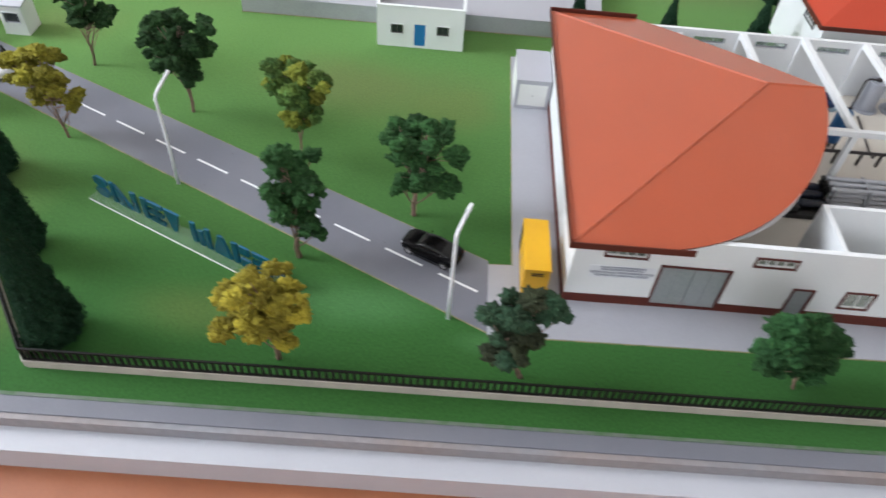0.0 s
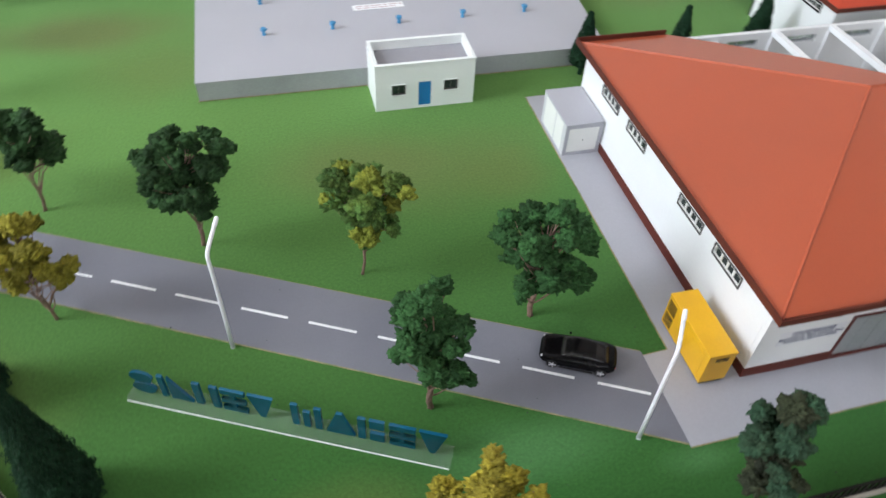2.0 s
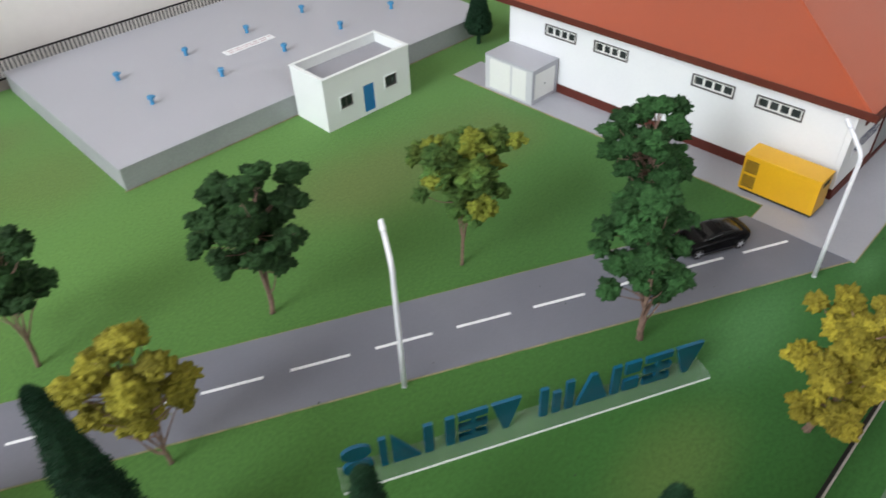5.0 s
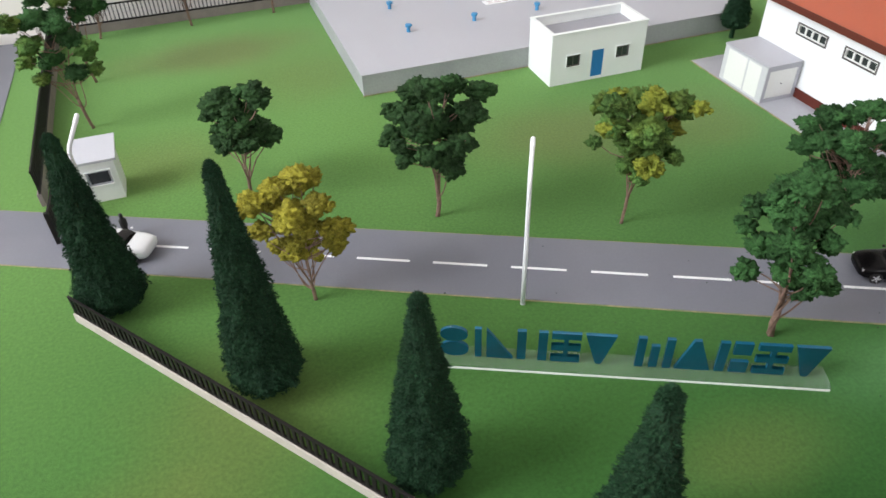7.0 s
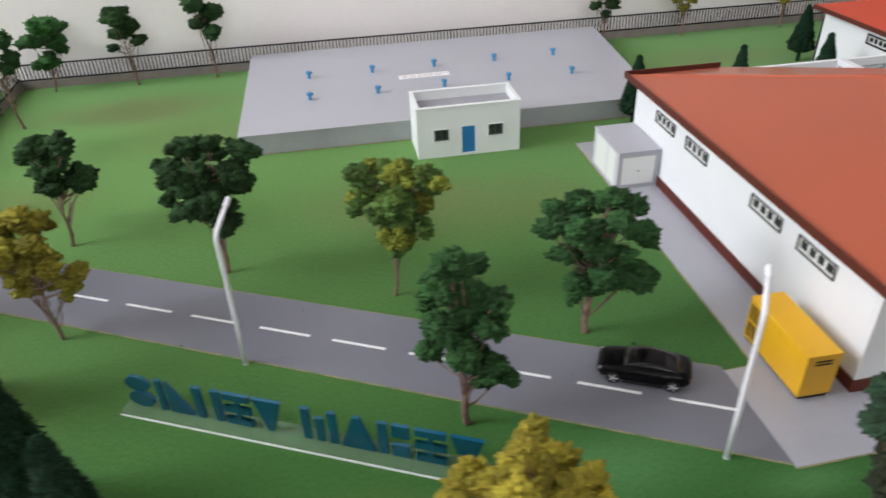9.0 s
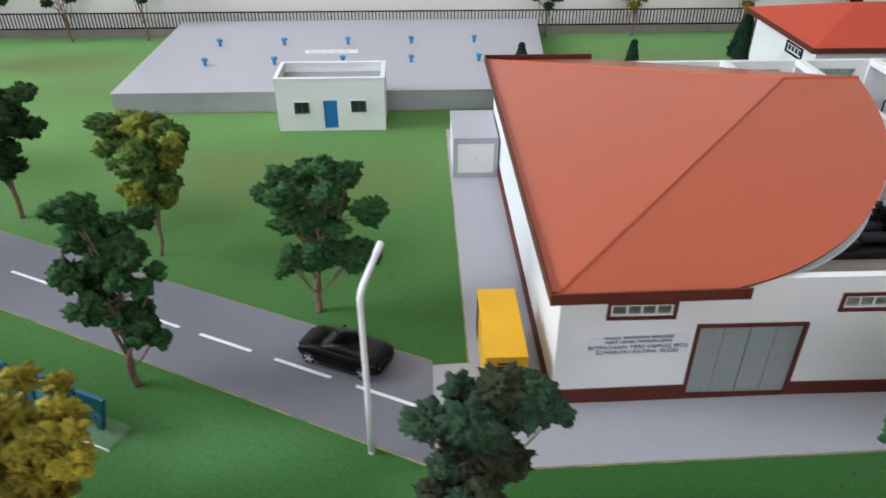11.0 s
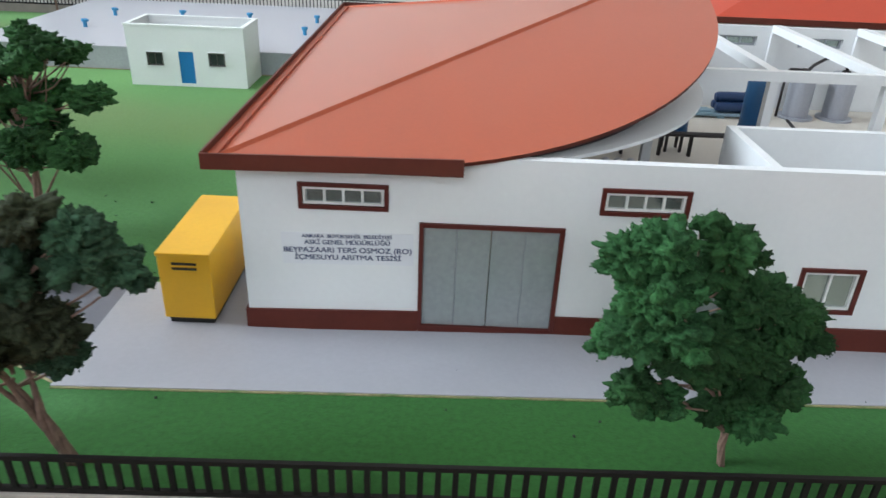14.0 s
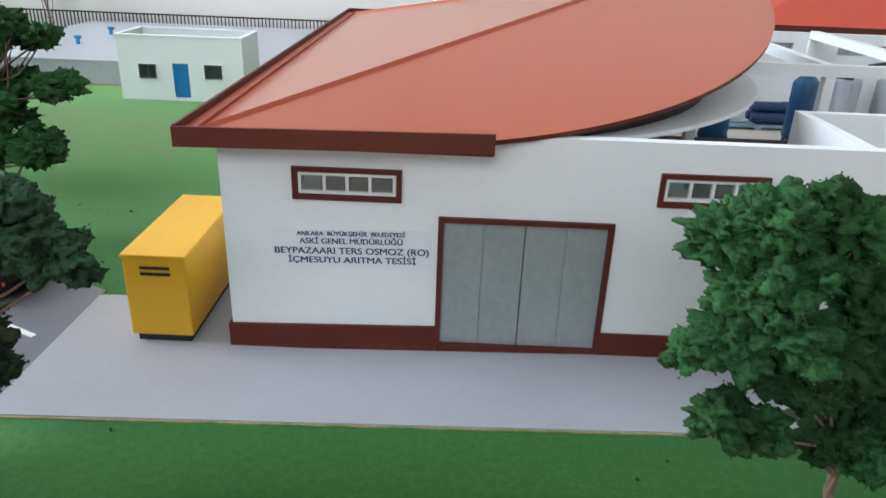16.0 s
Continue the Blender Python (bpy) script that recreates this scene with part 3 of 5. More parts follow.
# partitions, beam, columns and rafters
for a, b, c, d in ((0.1635, 0.1665, 0.0036, 0.0440), (0.2345, 0.2375, 0.0036, 0.0440), (0.330, 0.333, 0.0036, 0.0440)):
    part("partition", box(a, b, c, d, zz(0.0121), zz(0.0630)), WALL, plant)
for a, b in ((0.1635, 0.2344), (0.2376, 0.3299), (0.3331, BW - 0.0036)):
    part("partition", box(a, b, 0.0441, 0.0471, zz(0.0121), zz(0.0630)), WALL, plant)
part("beam", box(0.150, BW - 0.0036, 0.1288, 0.1328, zz(0.0603), zz(0.0650)), WALL, plant)
for k in range(7):
    rx = 0.107 + 0.0535 * k
    if rx > 0.15:
        part("rafter", box(rx - 0.0025, rx + 0.0025, 0.1329, BD - 0.0036, zz(0.0604), zz(0.0648)), WALL, plant)
    if k > 0:
        part("column", box(rx - 0.0021, rx + 0.0021, 0.1287, 0.1329, zz(0.0121), zz(0.0602)), WALL, plant)
    part("pilaster", box(rx - 0.0028, rx + 0.0028, BD - 0.0062, BD - 0.0037, zz(0.0121), zz(0.0599)), WALL, plant)

# cut-away hip roof
EX, EF, EB, EZ = -0.0038, -0.0076, 0.2746, 0.0630
K, RXX, RYY = 0.2374, 0.1365, 0.1335
OX, OF, OB = -0.0058, -0.0100, 0.2770
AC, AR = 0.0333, 0.1429


def roof_z(x, y):
    return EZ + K * min(x - EX, y - EF, EB - y)


def arc(radius, a0, a1, n):
    return [(AC + radius * math.cos(a), RYY + radius * math.sin(a)) for a in (a0 + (a1 - a0) * k / n for k in range(n + 1))]


A0 = math.asin((EF - RYY) / AR)
half1 = arc(AR, A0, 0, 26)
half2 = [(AC + AR + (0.0700 - AC - AR) * k / 12 + 0.004 * math.sin(math.pi * k / 12), RYY + (EB - RYY) * k / 12) for k in range(13)]
planes = {"front": [(EX, EF)] + half1 + [(RXX, RYY)], "left": [(EX, EF), (RXX, RYY), (EX, EB)], "back": [(EX, EB), (RXX, RYY)] + half2}
roof = part("roof", bmesh.new(), ROOF, plant, "smooth orange hip roof, cut away in a curve")
bm = bmesh.new()
for poly in planes.values():
    bm.faces.new([bm.verts.new((x, y, zz(roof_z(x, y)))) for x, y in poly])
bmesh.ops.remove_doubles(bm, verts=bm.verts, dist=0.00002)
bmesh.ops.recalc_face_normals(bm, faces=bm.faces)
top = list(bm.faces)
if top[0].normal.z < 0:
    bmesh.ops.reverse_faces(bm, faces=top)
bmesh.ops.solidify(bm, geom=top, thickness=0.0013)
bm.normal_update()
for f in bm.faces:
    f.material_index = 1 if f.normal.z < 0.5 else 0
roof.data.materials.append(FASCIA)
bm.to_mesh(roof.data)
bm.free()
cap_up = 0.0008
for p, q in (((EX, EF), (RXX, RYY)), ((EX, EB), (RXX, RYY)), ((RXX, RYY), (AC + AR, RYY))):
    a, b = Vector((*p, zz(roof_z(*p)) + 0.0001)), Vector((*q, zz(roof_z(*q)) + 0.0001))
    bm = bmesh.new()
    d = (b - a).normalized()
    s = d.cross(Vector((0, 0, 1))).normalized() * 0.0011
    lo = Vector((0, 0, -0.0003))
    sec = [(-s + lo), Vector((0, 0, cap_up)), (s + lo)]
    r0, r1 = [bm.verts.new(a + o) for o in sec], [bm.verts.new(b + o) for o in sec]
    for i, k in ((0, 1), (1, 2), (2, 0)):
        bm.faces.new((r0[i], r1[i], r1[k], r0[k]))
    bm.faces.new(r0), bm.faces.new(r1[::-1])
    bmesh.ops.recalc_face_normals(bm, faces=bm.faces)
    part("hip_cap", bm, CAP, plant, "raised orange hip seam")
FT, FB = zz(0.0658), zz(0.0609)
for a, b, c, d in ((OX - 0.0009, 0.0690, OF - 0.0009, OF), (OX - 0.0009, OX, OF + 0.00005, OB), (OX - 0.0009, 0.0700, OB + 0.00005, OB + 0.0009)):
    bm = box(a, b, c, d, FB, FT, 0.0001)
    if c < 0 and b > 0.05:
        for v in bm.verts:
            v.co.z += 0.0155 * v.co.x - 0.0002
    part("fascia", bm, FASCIA, plant, "dark brown eaves board")
# Only the left gutter is orange: window light on its lip put into colour.
for a, b, c, d in ((OX + 0.00005, 0.0690, OF + 0.00005, EF + 0.001), (OX + 0.00005, EX + 0.001, EF + 0.0011, EB - 0.0011), (OX + 0.00005, 0.0700, EB - 0.001, OB)):
    part("gutter", box(a, b, c, d, FB + 0.0001, zz(0.0640 if d - c > 0.1 else 0.0621)), CAP if d - c > 0.1 else FASCIA, plant, "gutter floor behind the eaves board")
# flat soffit below the roof, the attic open along the cut
SR = AR - 0.0010
S0 = math.asin((0.0036 - RYY) / SR)
inner = arc(SR, S0, 0, 30)
part("soffit", prism(bmesh.new(), [(0.0036, 0.0036)] + inner + [(x, y) for x, y in half2[1:] if y < 0.262] + [(0.0036, 0.2632)], zz(0.0607), zz(0.0619)), WALL, plant, "white flat soffit with a curved rim")

# Added dark sheet under the cut edge, the open attic's shade made a shape.
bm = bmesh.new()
shade_sheet = []
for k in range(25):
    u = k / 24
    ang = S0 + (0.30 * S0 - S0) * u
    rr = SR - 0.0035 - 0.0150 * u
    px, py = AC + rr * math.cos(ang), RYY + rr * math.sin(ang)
    shade_sheet.append((bm.verts.new((px, py, zz(0.0619))), bm.verts.new((px, py, max(zz(roof_z(px, py)) - 0.0014, zz(0.0622))))))
for p, q in zip(shade_sheet, shade_sheet[1:]):
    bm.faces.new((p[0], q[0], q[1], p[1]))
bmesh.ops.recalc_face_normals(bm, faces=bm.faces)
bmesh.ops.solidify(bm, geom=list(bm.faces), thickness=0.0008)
part("attic_shade_sheet", bm, mat("attic_shade_dark", (0.045, 0.035, 0.04), 0.8, spots=(0.03, 0.025, 0.03), scale=80, grain=0.1), plant, "dark curved sheet standing in for the attic's shade", smooth=True)

# sticker with four lines of writing on the front wall
label_ob = thing("wall_lettering", 0.0335, -0.0002, 0.0315, label="blue-grey four-line lettering on a pale sticker", category="sign")
label_ob.matrix_world = pose(0.0335, -0.0002, 0.0315, 0, -1.2, 0)
part("sticker", box(-0.0210, 0.0210, 0.0, 0.0002, -0.0058, 0.0054), PAPER, label_ob)
for text, z, size, wide in (("ANKARA  BÜYÜKŞEHİR  BELEDİYESİ", 0.0040, 0.0017, 0.0285), ("ASKİ GENEL MÜDÜRLÜĞÜ", 0.0017, 0.0022, 0.0272),
                            ("BEYPAZAARI TERS OSMOZ (RO)", -0.0012, 0.0026, 0.0408), ("İÇMESUYU ARITMA TESİSİ", -0.0038, 0.0025, 0.0340)):
    cu = bpy.data.curves.new("lettering", "FONT")
    cu.body, cu.size, cu.align_x, cu.extrude, cu.offset = text, size, "CENTER", 0.00004, 0.0
    tmp = new("lettering", cu)
    bpy.context.view_layer.update()
    me = bpy.data.meshes.new_from_object(tmp.evaluated_get(bpy.context.evaluated_depsgraph_get()))
    bpy.data.objects.remove(tmp)
    w = max(v.co.x for v in me.vertices) - min(v.co.x for v in me.vertices)
    for v in me.vertices:
        v.co.x *= wide / w
    bold = bmesh.new()
    for dx, dz in ((-0.00006, 0), (0.0, 0.00003), (0.00006, 0.000015)):
        bold.from_mesh(me)
        bold.verts.ensure_lookup_table()
        for v in bold.verts[-len(me.vertices):]:
            v.co.x += dx
            v.co.z += dz
    bold.to_mesh(me)
    bold.free()
    me.materials.clear()
    me.materials.append(INK)
    ob = new("lettering", me)
    ob.parent = label_ob
    ob.matrix_local = pose(0, -0.0001, z - 0.0003, 90, 0, 0)

# ---------------------------------------------------------------- second building behind
second = thing("rear_building", 0.243, 0.294, 0.0, label="white hall with bright red hip roof behind the plant", category="building")
w2 = part("front_wall", wall_bm(0.22, 0, 0.064, 0.003, []), WALL, second)
sl = [(0.064, 0.091, 0.0475, 0.0560)]
w2l = part("left_wall", wall_bm(0.1069, 0, 0.064, 0.003, sl), WALL, second)
w2l.matrix_local = pose(0, 0.11, 0, 0, 0, 270)
for h in sl:
    window(w2l, *h, 4, GLASS_DARK, outer=IRON)
w2b = part("back_wall", wall_bm(0.22, 0, 0.064, 0.003, []), WALL, second)
w2b.matrix_local = pose(0.22, 0.1101, 0, 0, 0, 180)
w2r = part("right_wall", wall_bm(0.1038, 0, 0.064, 0.003, []), WALL, second)
w2r.matrix_local = pose(0.22, 0.0031, 0, 0, 0, 90)
bm = bmesh.new()
e = 0.007
P = [bm.verts.new(p) for p in ((-e, -e, 0.0645), (0.22 + e, -e, 0.0645), (0.22 + e, 0.11 + e, 0.0645), (-e, 0.11 + e, 0.0645), (0.052, 0.055, 0.083), (0.168, 0.055, 0.083))]
for q in ((0, 1, 5, 4), (1, 2, 5), (2, 3, 4, 5), (3, 0, 4), (3, 2, 1, 0)):
    bm.faces.new([P[i] for i in q])
part("roof", bm, ROOF_RED, second, "bright red sheet roof")
for a in ((-e - 0.001, 0.22 + e, -e - 0.001, -e - 0.0001), (-e - 0.001, -e - 0.0001, -e, 0.11 + e)):
    part("fascia", box(*a, 0.0612, 0.0652), FASCIA, second, "dark brown eaves board")

# ---------------------------------------------------------------- small service hut
hut = thing("service_hut", -0.1625, 0.3010, 0.0, label="small white flat-roofed hut with blue door and two windows", category="hut")
HW, HD, HH = 0.0825, 0.040, 0.0411
hh = [(0.0130, 0.0250, 0.0140, 0.0238), (0.0355, 0.0460, 0.0022, 0.0245), (0.0565, 0.0685, 0.0148, 0.0246)]
hf = part("front_wall", wall_bm(HW, 0, HH, 0.0022, hh), HUTWALL, hut)
for h in (hh[0], hh[2]):
    window(hf, *h, 2, GLASS_HUT, outer=HUTWALL, inner=WIN_DARK, w=0.0003, mullion=0.0002)
part("door", box(hh[1][0], hh[1][1], 0.0005, 0.0015, hh[1][2], hh[1][3], 0.0001), DOOR_BLUE, hf, "bright blue door")
for nm, m, ln in (("left_wall", pose(0, HD - 0.0022, 0, 0, 0, 270), HD - 0.0045), ("right_wall", pose(HW, 0.0023, 0, 0, 0, 90), HD - 0.0046), ("back_wall", pose(HW, HD + 0.0001, 0, 0, 0, 180), HW)):
    part(nm, wall_bm(ln, 0, HH, 0.0022, []), HUTWALL, hut).matrix_local = m
coping = bmesh.new()
for a, b, c, d in ((-0.0005, HW + 0.0005, -0.0005, 0.0026), (-0.0005, HW + 0.0005, HD - 0.0025, HD + 0.0006), (-0.0005, 0.0026, 0.0026, HD - 0.0025), (HW - 0.0026, HW + 0.0005, 0.0026, HD - 0.0025)):
    bx(coping, a, b, c, d, HH + 0.00002, HH + 0.0012)
part("coping", coping, HUTWALL, hut, "white parapet coping")
part("roof", box(0.0023, HW - 0.0023, 0.0023, HD - 0.0023, 0.030, 0.0345), HUT_ROOF, hut, "recessed grey flat roof")

# ---------------------------------------------------------------- sunken water tank with vents
SX0, SX1, SY0, SY1, SH = -0.3035, 0.075, 0.3415, 0.560, 0.0175
tank = thing("water_tank", SX0, SY0, 0.0, label="low grey concrete water tank with flat roof", category="tank")
sw, sd = SX1 - SX0, SY1 - SY0
part("tank_wall", prism(bmesh.new(), [(0.0004, 0.0004), (sw - 0.0204, 0.0004), (sw - 0.0004, sd), (0.0004, sd)], 0, SH - 0.0009), SLAB_SIDE, tank, "mottled grey tank wall")
part("tank_roof", prism(bmesh.new(), [(0, 0), (sw - 0.020, 0), (sw, sd), (0, sd)], SH - 0.0008, SH), SLAB, tank, "smooth pale grey tank roof")
part("tank_rim", prism(bmesh.new(), [(-0.0006, -0.0007), (sw - 0.0200, -0.0007), (sw - 0.0200, -0.0001), (-0.0006, -0.0001)], 0, 0.0007), EDGE, tank, "tan card rim")
vent = thing("roof_vent", -0.244, 0.411, SH, label="small blue mushroom vent on the tank roof", category="vent", group="tank roof vents")
part("stem", lathe(bmesh.new(), [(0.0019, 0), (0.0016, 0.0003), (0.0016, 0.0050)], 14), VENT_BLUE, vent)
part("cap", lathe(bmesh.new(), [(0.0017, 0.0042), (0.0026, 0.0044), (0.0027, 0.0062), (0.0025, 0.0066), (0.0012, 0.0068)], 16), VENT_BLUE, vent)
part("outlet", tube(bmesh.new(), [(0.001, 0, 0.0052), (0.0034, 0, 0.0052)], 0.0009, 10), VENT_BLUE, vent)
for k in range(5):
    for row, yy in ((0, 0.411), (1, 0.470)):
        if k or row:
            copy_thing(vent, pose(-0.244 + 0.0613 * k, yy + 0.0012 * k, SH, 0, 0, 30 * k))
plaque = thing("roof_plaque", -0.135, 0.4475, SH, rz=1.5, label="white plaque with two rows of faint writing", category="sign")
part("plate", box(-0.0245, 0.0245, -0.0050, 0.0050, 0, 0.0005), LINE, plaque)
for row, (z, words) in enumerate(((-0.0022, (0.004, 0.007, 0.005, 0.009, 0.006)), (0.0016, (0.006, 0.005, 0.010, 0.004, 0.008, 0.003)))):
    cur = -0.021
    for wd in words:
        part("text_bar", box(cur, cur + wd, z - 0.0008, z + 0.0008, 0.0005, 0.0006), FAINT, plaque, "faint bar of writing")
        cur += wd + 0.0016

# ---------------------------------------------------------------- annex kiosk against the left wall
kiosk = thing("transformer_kiosk", -0.0315, 0.2155, 0.0007, label="grey kiosk with white panelled doors beside the hall", category="kiosk")
KW, KD, KH = 0.0303, 0.0490, 0.0285
part("body", box(0.0002, KW, 0.0008, KD, 0, KH - 0.0012), mat("kiosk_pale_grey", (0.56, 0.56, 0.58), 0.45, spots=(0.52, 0.52, 0.54), scale=40, grain=0.02), kiosk)
part("roof", box(-0.0002, KW, -0.0002, KD + 0.0004, KH - 0.0011, KH + 0.0003, 0.0002), SLAB, kiosk, "flat pale grey roof")
part("front_frame", ring_bm(0, KW, 0, KH - 0.0012, 0.0028, 0.0001, 0.0007), SLAB, kiosk, "grey front frame")
dp = part("front_panel", box(0.0030, KW - 0.0030, 0.0003, 0.0009, 0.0030, KH - 0.0042, 0.0001), FRAME_W, kiosk, "white front door panel")
part("knob", box(0.0150, 0.0156, -0.0002, 0.0003, 0.0130, 0.0138), BLACK, dp)
for a, b in ((0.0067, 0.0208), (0.0227, 0.0442)):
    part("side_panel", box(0.0, 0.0006, a, b, 0.0016, KH - 0.0026, 0.0001), FRAME_W, kiosk, "white side panel")

# ---------------------------------------------------------------- yellow generator
gen = thing("generator", -0.0199, -0.0006, 0.0007, label="yellow generator container with black louvres and skid", category="generator")
GW, GD, GH = 0.0171, 0.0475, 0.0265
bm = bmesh.new()
bx(bm, -GW / 2, GW / 2, 0, GD, 0.0021, GH, 0.0004)
part("body", bm, YELLOW, gen)
part("lid", box(-GW / 2 - 0.0003, GW / 2 + 0.0003, -0.0003, GD + 0.0003, GH - 0.0010, GH + 0.0002, 0.0003), YELLOW, gen)
part("skid", box(-GW / 2 + 0.0014, GW / 2 - 0.0010, 0.0008, GD - 0.001, 0, 0.0022), BLACK, gen, "black skid")
for z in (0.0212, 0.0230):
    part("louvre", box(-0.0038, 0.0042, -0.0003, 0.0001, z - 0.0005, z + 0.0003), BLACK, gen, "black louvre slot")
for k in range(6):
    for z in (0.0085, 0.0190):
        zk = z + 0.0015 * (k - 2.5)
        part("louvre", box(-GW / 2 - 0.00025, -GW / 2 + 0.0001, GD - 0.0098, GD - 0.0016, zk - 0.0004, zk + 0.0003), BLACK, gen, "black louvre slot")
part("side_door", box(-GW / 2 - 0.0002, -GW / 2 + 0.0001, 0.004, 0.020, 0.0040, GH - 0.0035), YELLOW, gen)

# ---------------------------------------------------------------- guard hut at the gate
guard = thing("guard_hut", -0.5030, 0.2640, 0.0, rz=0, label="tiny white guard hut with a dark window and sloped roof", category="hut")
gh = [(0.0035, 0.0185, 0.0120, 0.0225)]
gf = part("front_wall", wall_bm(0.022, 0, 0.0285, 0.0015, gh), HUTWALL, guard)
window(gf, *gh[0], 1, GLASS_DARK, outer=HUTWALL, inner=GREY_METAL, w=0.0004)
for nm, m, ln in (("left_wall", pose(0, 0.0204, 0, 0, 0, 270), 0.0188), ("right_wall", pose(0.022, 0.0016, 0, 0, 0, 90), 0.0188), ("back_wall", pose(0.022, 0.0221, 0, 0, 0, 180), 0.022)):
    part(nm, wall_bm(ln, 0, 0.0285, 0.0015, []), HUTWALL, guard).matrix_local = m
bm = bmesh.new()
v = [bm.verts.new(p) for p in ((-0.002, -0.002, 0.0287), (0.024, -0.002, 0.0287), (0.024, 0.024, 0.0325), (-0.002, 0.024, 0.0325), (-0.002, -0.002, 0.0303), (0.024, -0.002, 0.0303), (0.024, 0.024, 0.0341), (-0.002, 0.024, 0.0341))]
for q in ((3, 2, 1, 0), (4, 5, 6, 7), (0, 1, 5, 4), (1, 2, 6, 5), (2, 3, 7, 6), (3, 0, 4, 7)):
    bm.faces.new([v[i] for i in q])
part("roof", bm, PLATE, guard, "pale sloped roof")

# ---------------------------------------------------------------- fences
slat_mesh = {}


def slat(height, width):
    key = (round(height, 4), round(width, 4))
    if key not in slat_mesh:
        bm = box(-width / 2, width / 2, -0.0004, 0.0004, 0, height)
        me = bpy.data.meshes.new("slat")
        bm.to_mesh(me)
        bm.free()
        me.materials.append(IRON)
        slat_mesh[key] = me
    return slat_mesh[key]


def fence(p, q, wall_h, top_h, step, width, label, wall_t=0.004, wall_mat=KERB):
    """A low wall with an iron fence of flat slats between two rails on it."""
    p, q = Vector((*p, 0)), Vector((*q, 0))
    d = q - p
    ang = math.degrees(math.atan2(d.y, d.x))
    f = thing("fence", p.x, p.y, 0, rz=ang, label=label, category="fence", group="boundary fences")
    L = d.length
    part("low_wall", box(0, L, -wall_t / 2, 0.0010, 0, wall_h, 0.0003), wall_mat, f, "low wall")
    part("rail", box(0, L, -0.0006, 0.0006, wall_h, wall_h + 0.0014), IRON, f)
    part("rail", box(0, L, -0.0006, 0.0006, top_h - 0.0013, top_h), IRON, f)
    n = int(L / step)
    me = slat(top_h - wall_h - 0.0027, width)
    for k in range(n + 1):
        s = new("slat", me)
        s.parent = f
        s.matrix_local = pose(0.001 + k * (L - 0.002) / n, 0, wall_h + 0.0014)
    return f


def fy(x):
    return -0.0808 + 0.0190 * x


CL = (-0.3210, -0.0866)
fence(CL, (0.50, fy(0.50)), 0.0064, 0.0174, 0.0041, 0.0014, "black slatted iron fence on a beige low wall along the street", wall_t=0.0028)
fence((-0.5050, 0.1530), CL, 0.0056, 0.0170, 0.0038, 0.0018, "black slatted iron fence on a beige low wall beside conifers", wall_t=0.0030)
fence((-0.5400, 0.5660), (-0.5300, 0.2720), 0.0095, 0.0260, 0.0045, 0.0012, "black slatted iron fence on a brown low wall at the lawn", wall_mat=KERB_DARK)
fence((0.55, 0.5640), (-0.5395, 0.5670), 0.0085, 0.0258, 0.0037, 0.0009, "fine black iron fence on a brown low wall at the rear", wall_mat=KERB_DARK)

# slatted gate standing open beside the guard hut
gate_ob = thing("road_gate", -0.5190, 0.2270, 0.0, rz=89, label="black slatted iron gate standing open at the road entrance", category="gate")
for xx in (0.0, 0.046):
    part("gate_post", box(xx - 0.0012, xx + 0.0012, -0.0012, 0.0012, 0, 0.0225, 0.0002), IRON, gate_ob)
for z in (0.0015, 0.0195):
    part("rail", box(0.0013, 0.0447, -0.0006, 0.0006, z, z + 0.0014), IRON, gate_ob)
for k in range(11):
    part("slat", box(0.0045 + 0.0037 * k, 0.0058 + 0.0037 * k, -0.0004, 0.0004, 0.0029, 0.0195), IRON, gate_ob)

# two tiny plain model figures by the entrance


def figurine(x, y, upper, lower, label):
    bm = lathe(bmesh.new(), [(0.0009, 0), (0.0015, 0.0002), (0.0017, 0.0072), (0.0022, 0.0078), (0.0023, 0.0122), (0.0010, 0.0134), (0.0012, 0.0146), (0.0012, 0.0158), (0.0006, 0.0166)], 12)
    for f in bm.faces:
        f.material_index = 0 if f.calc_center_median().z > 0.0074 else 1
    ob = part("figurine", bm, (upper, lower), None, label, smooth=True)
    ob.matrix_world = pose(x, y, 0.0006)
    tagged(ob, label, "figurine", "model figures")


figurine(-0.5080, 0.2530, YELLOW, BLACK, "tiny plain model figure in yellow and black by the gate")
figurine(-0.4800, 0.2185, BLACK, BLACK, "tiny plain black model figure beside the white car")

# ---------------------------------------------------------------- street lamps


def street_lamp(x, y, rz, label):
    s = thing("street_lamp", x, y, 0.0, rz=rz, label=label, category="street lamp", group="street lamps")
    pts = [(0, 0, 0), (0.0002, 0, 0.030), (0.0002, 0, 0.055), (0, 0, 0.0700)]
    for k in range(10):
        a = radians(54) * k / 9
        pts.append((0.0075 * (1 - math.cos(a)), 0, 0.0743 + 0.0075 * math.sin(a)))
    pts += [(0.0070, 0, 0.0834), (0.0118, 0, 0.0869)]
    part("pole", tube(bmesh.new(), pts, [0.0012] * 2 + [0.0011] * (len(pts) - 2), 12), POLE, s, smooth=True)
    part("lamp_head", tube(bmesh.new(), [(0.0116, 0, 0.0868), (0.0122, 0, 0.0872), (0.0155, 0, 0.0896), (0.0160, 0, 0.0899)], [0.0011, 0.0013, 0.0012, 0.0007], 12), POLE, s, smooth=True)
    part("base", lathe(bmesh.new(), [(0.00135, 0), (0.00135, 0.0003), (0.0012, 0.0005)], 12), POLE, s)
    return s


street_lamp(-0.2850, 0.0815, 62, "thin white bent model street lamp at the road edge")
street_lamp(-0.0755, -0.0245, 62, "thin white bent model street lamp at the road end")
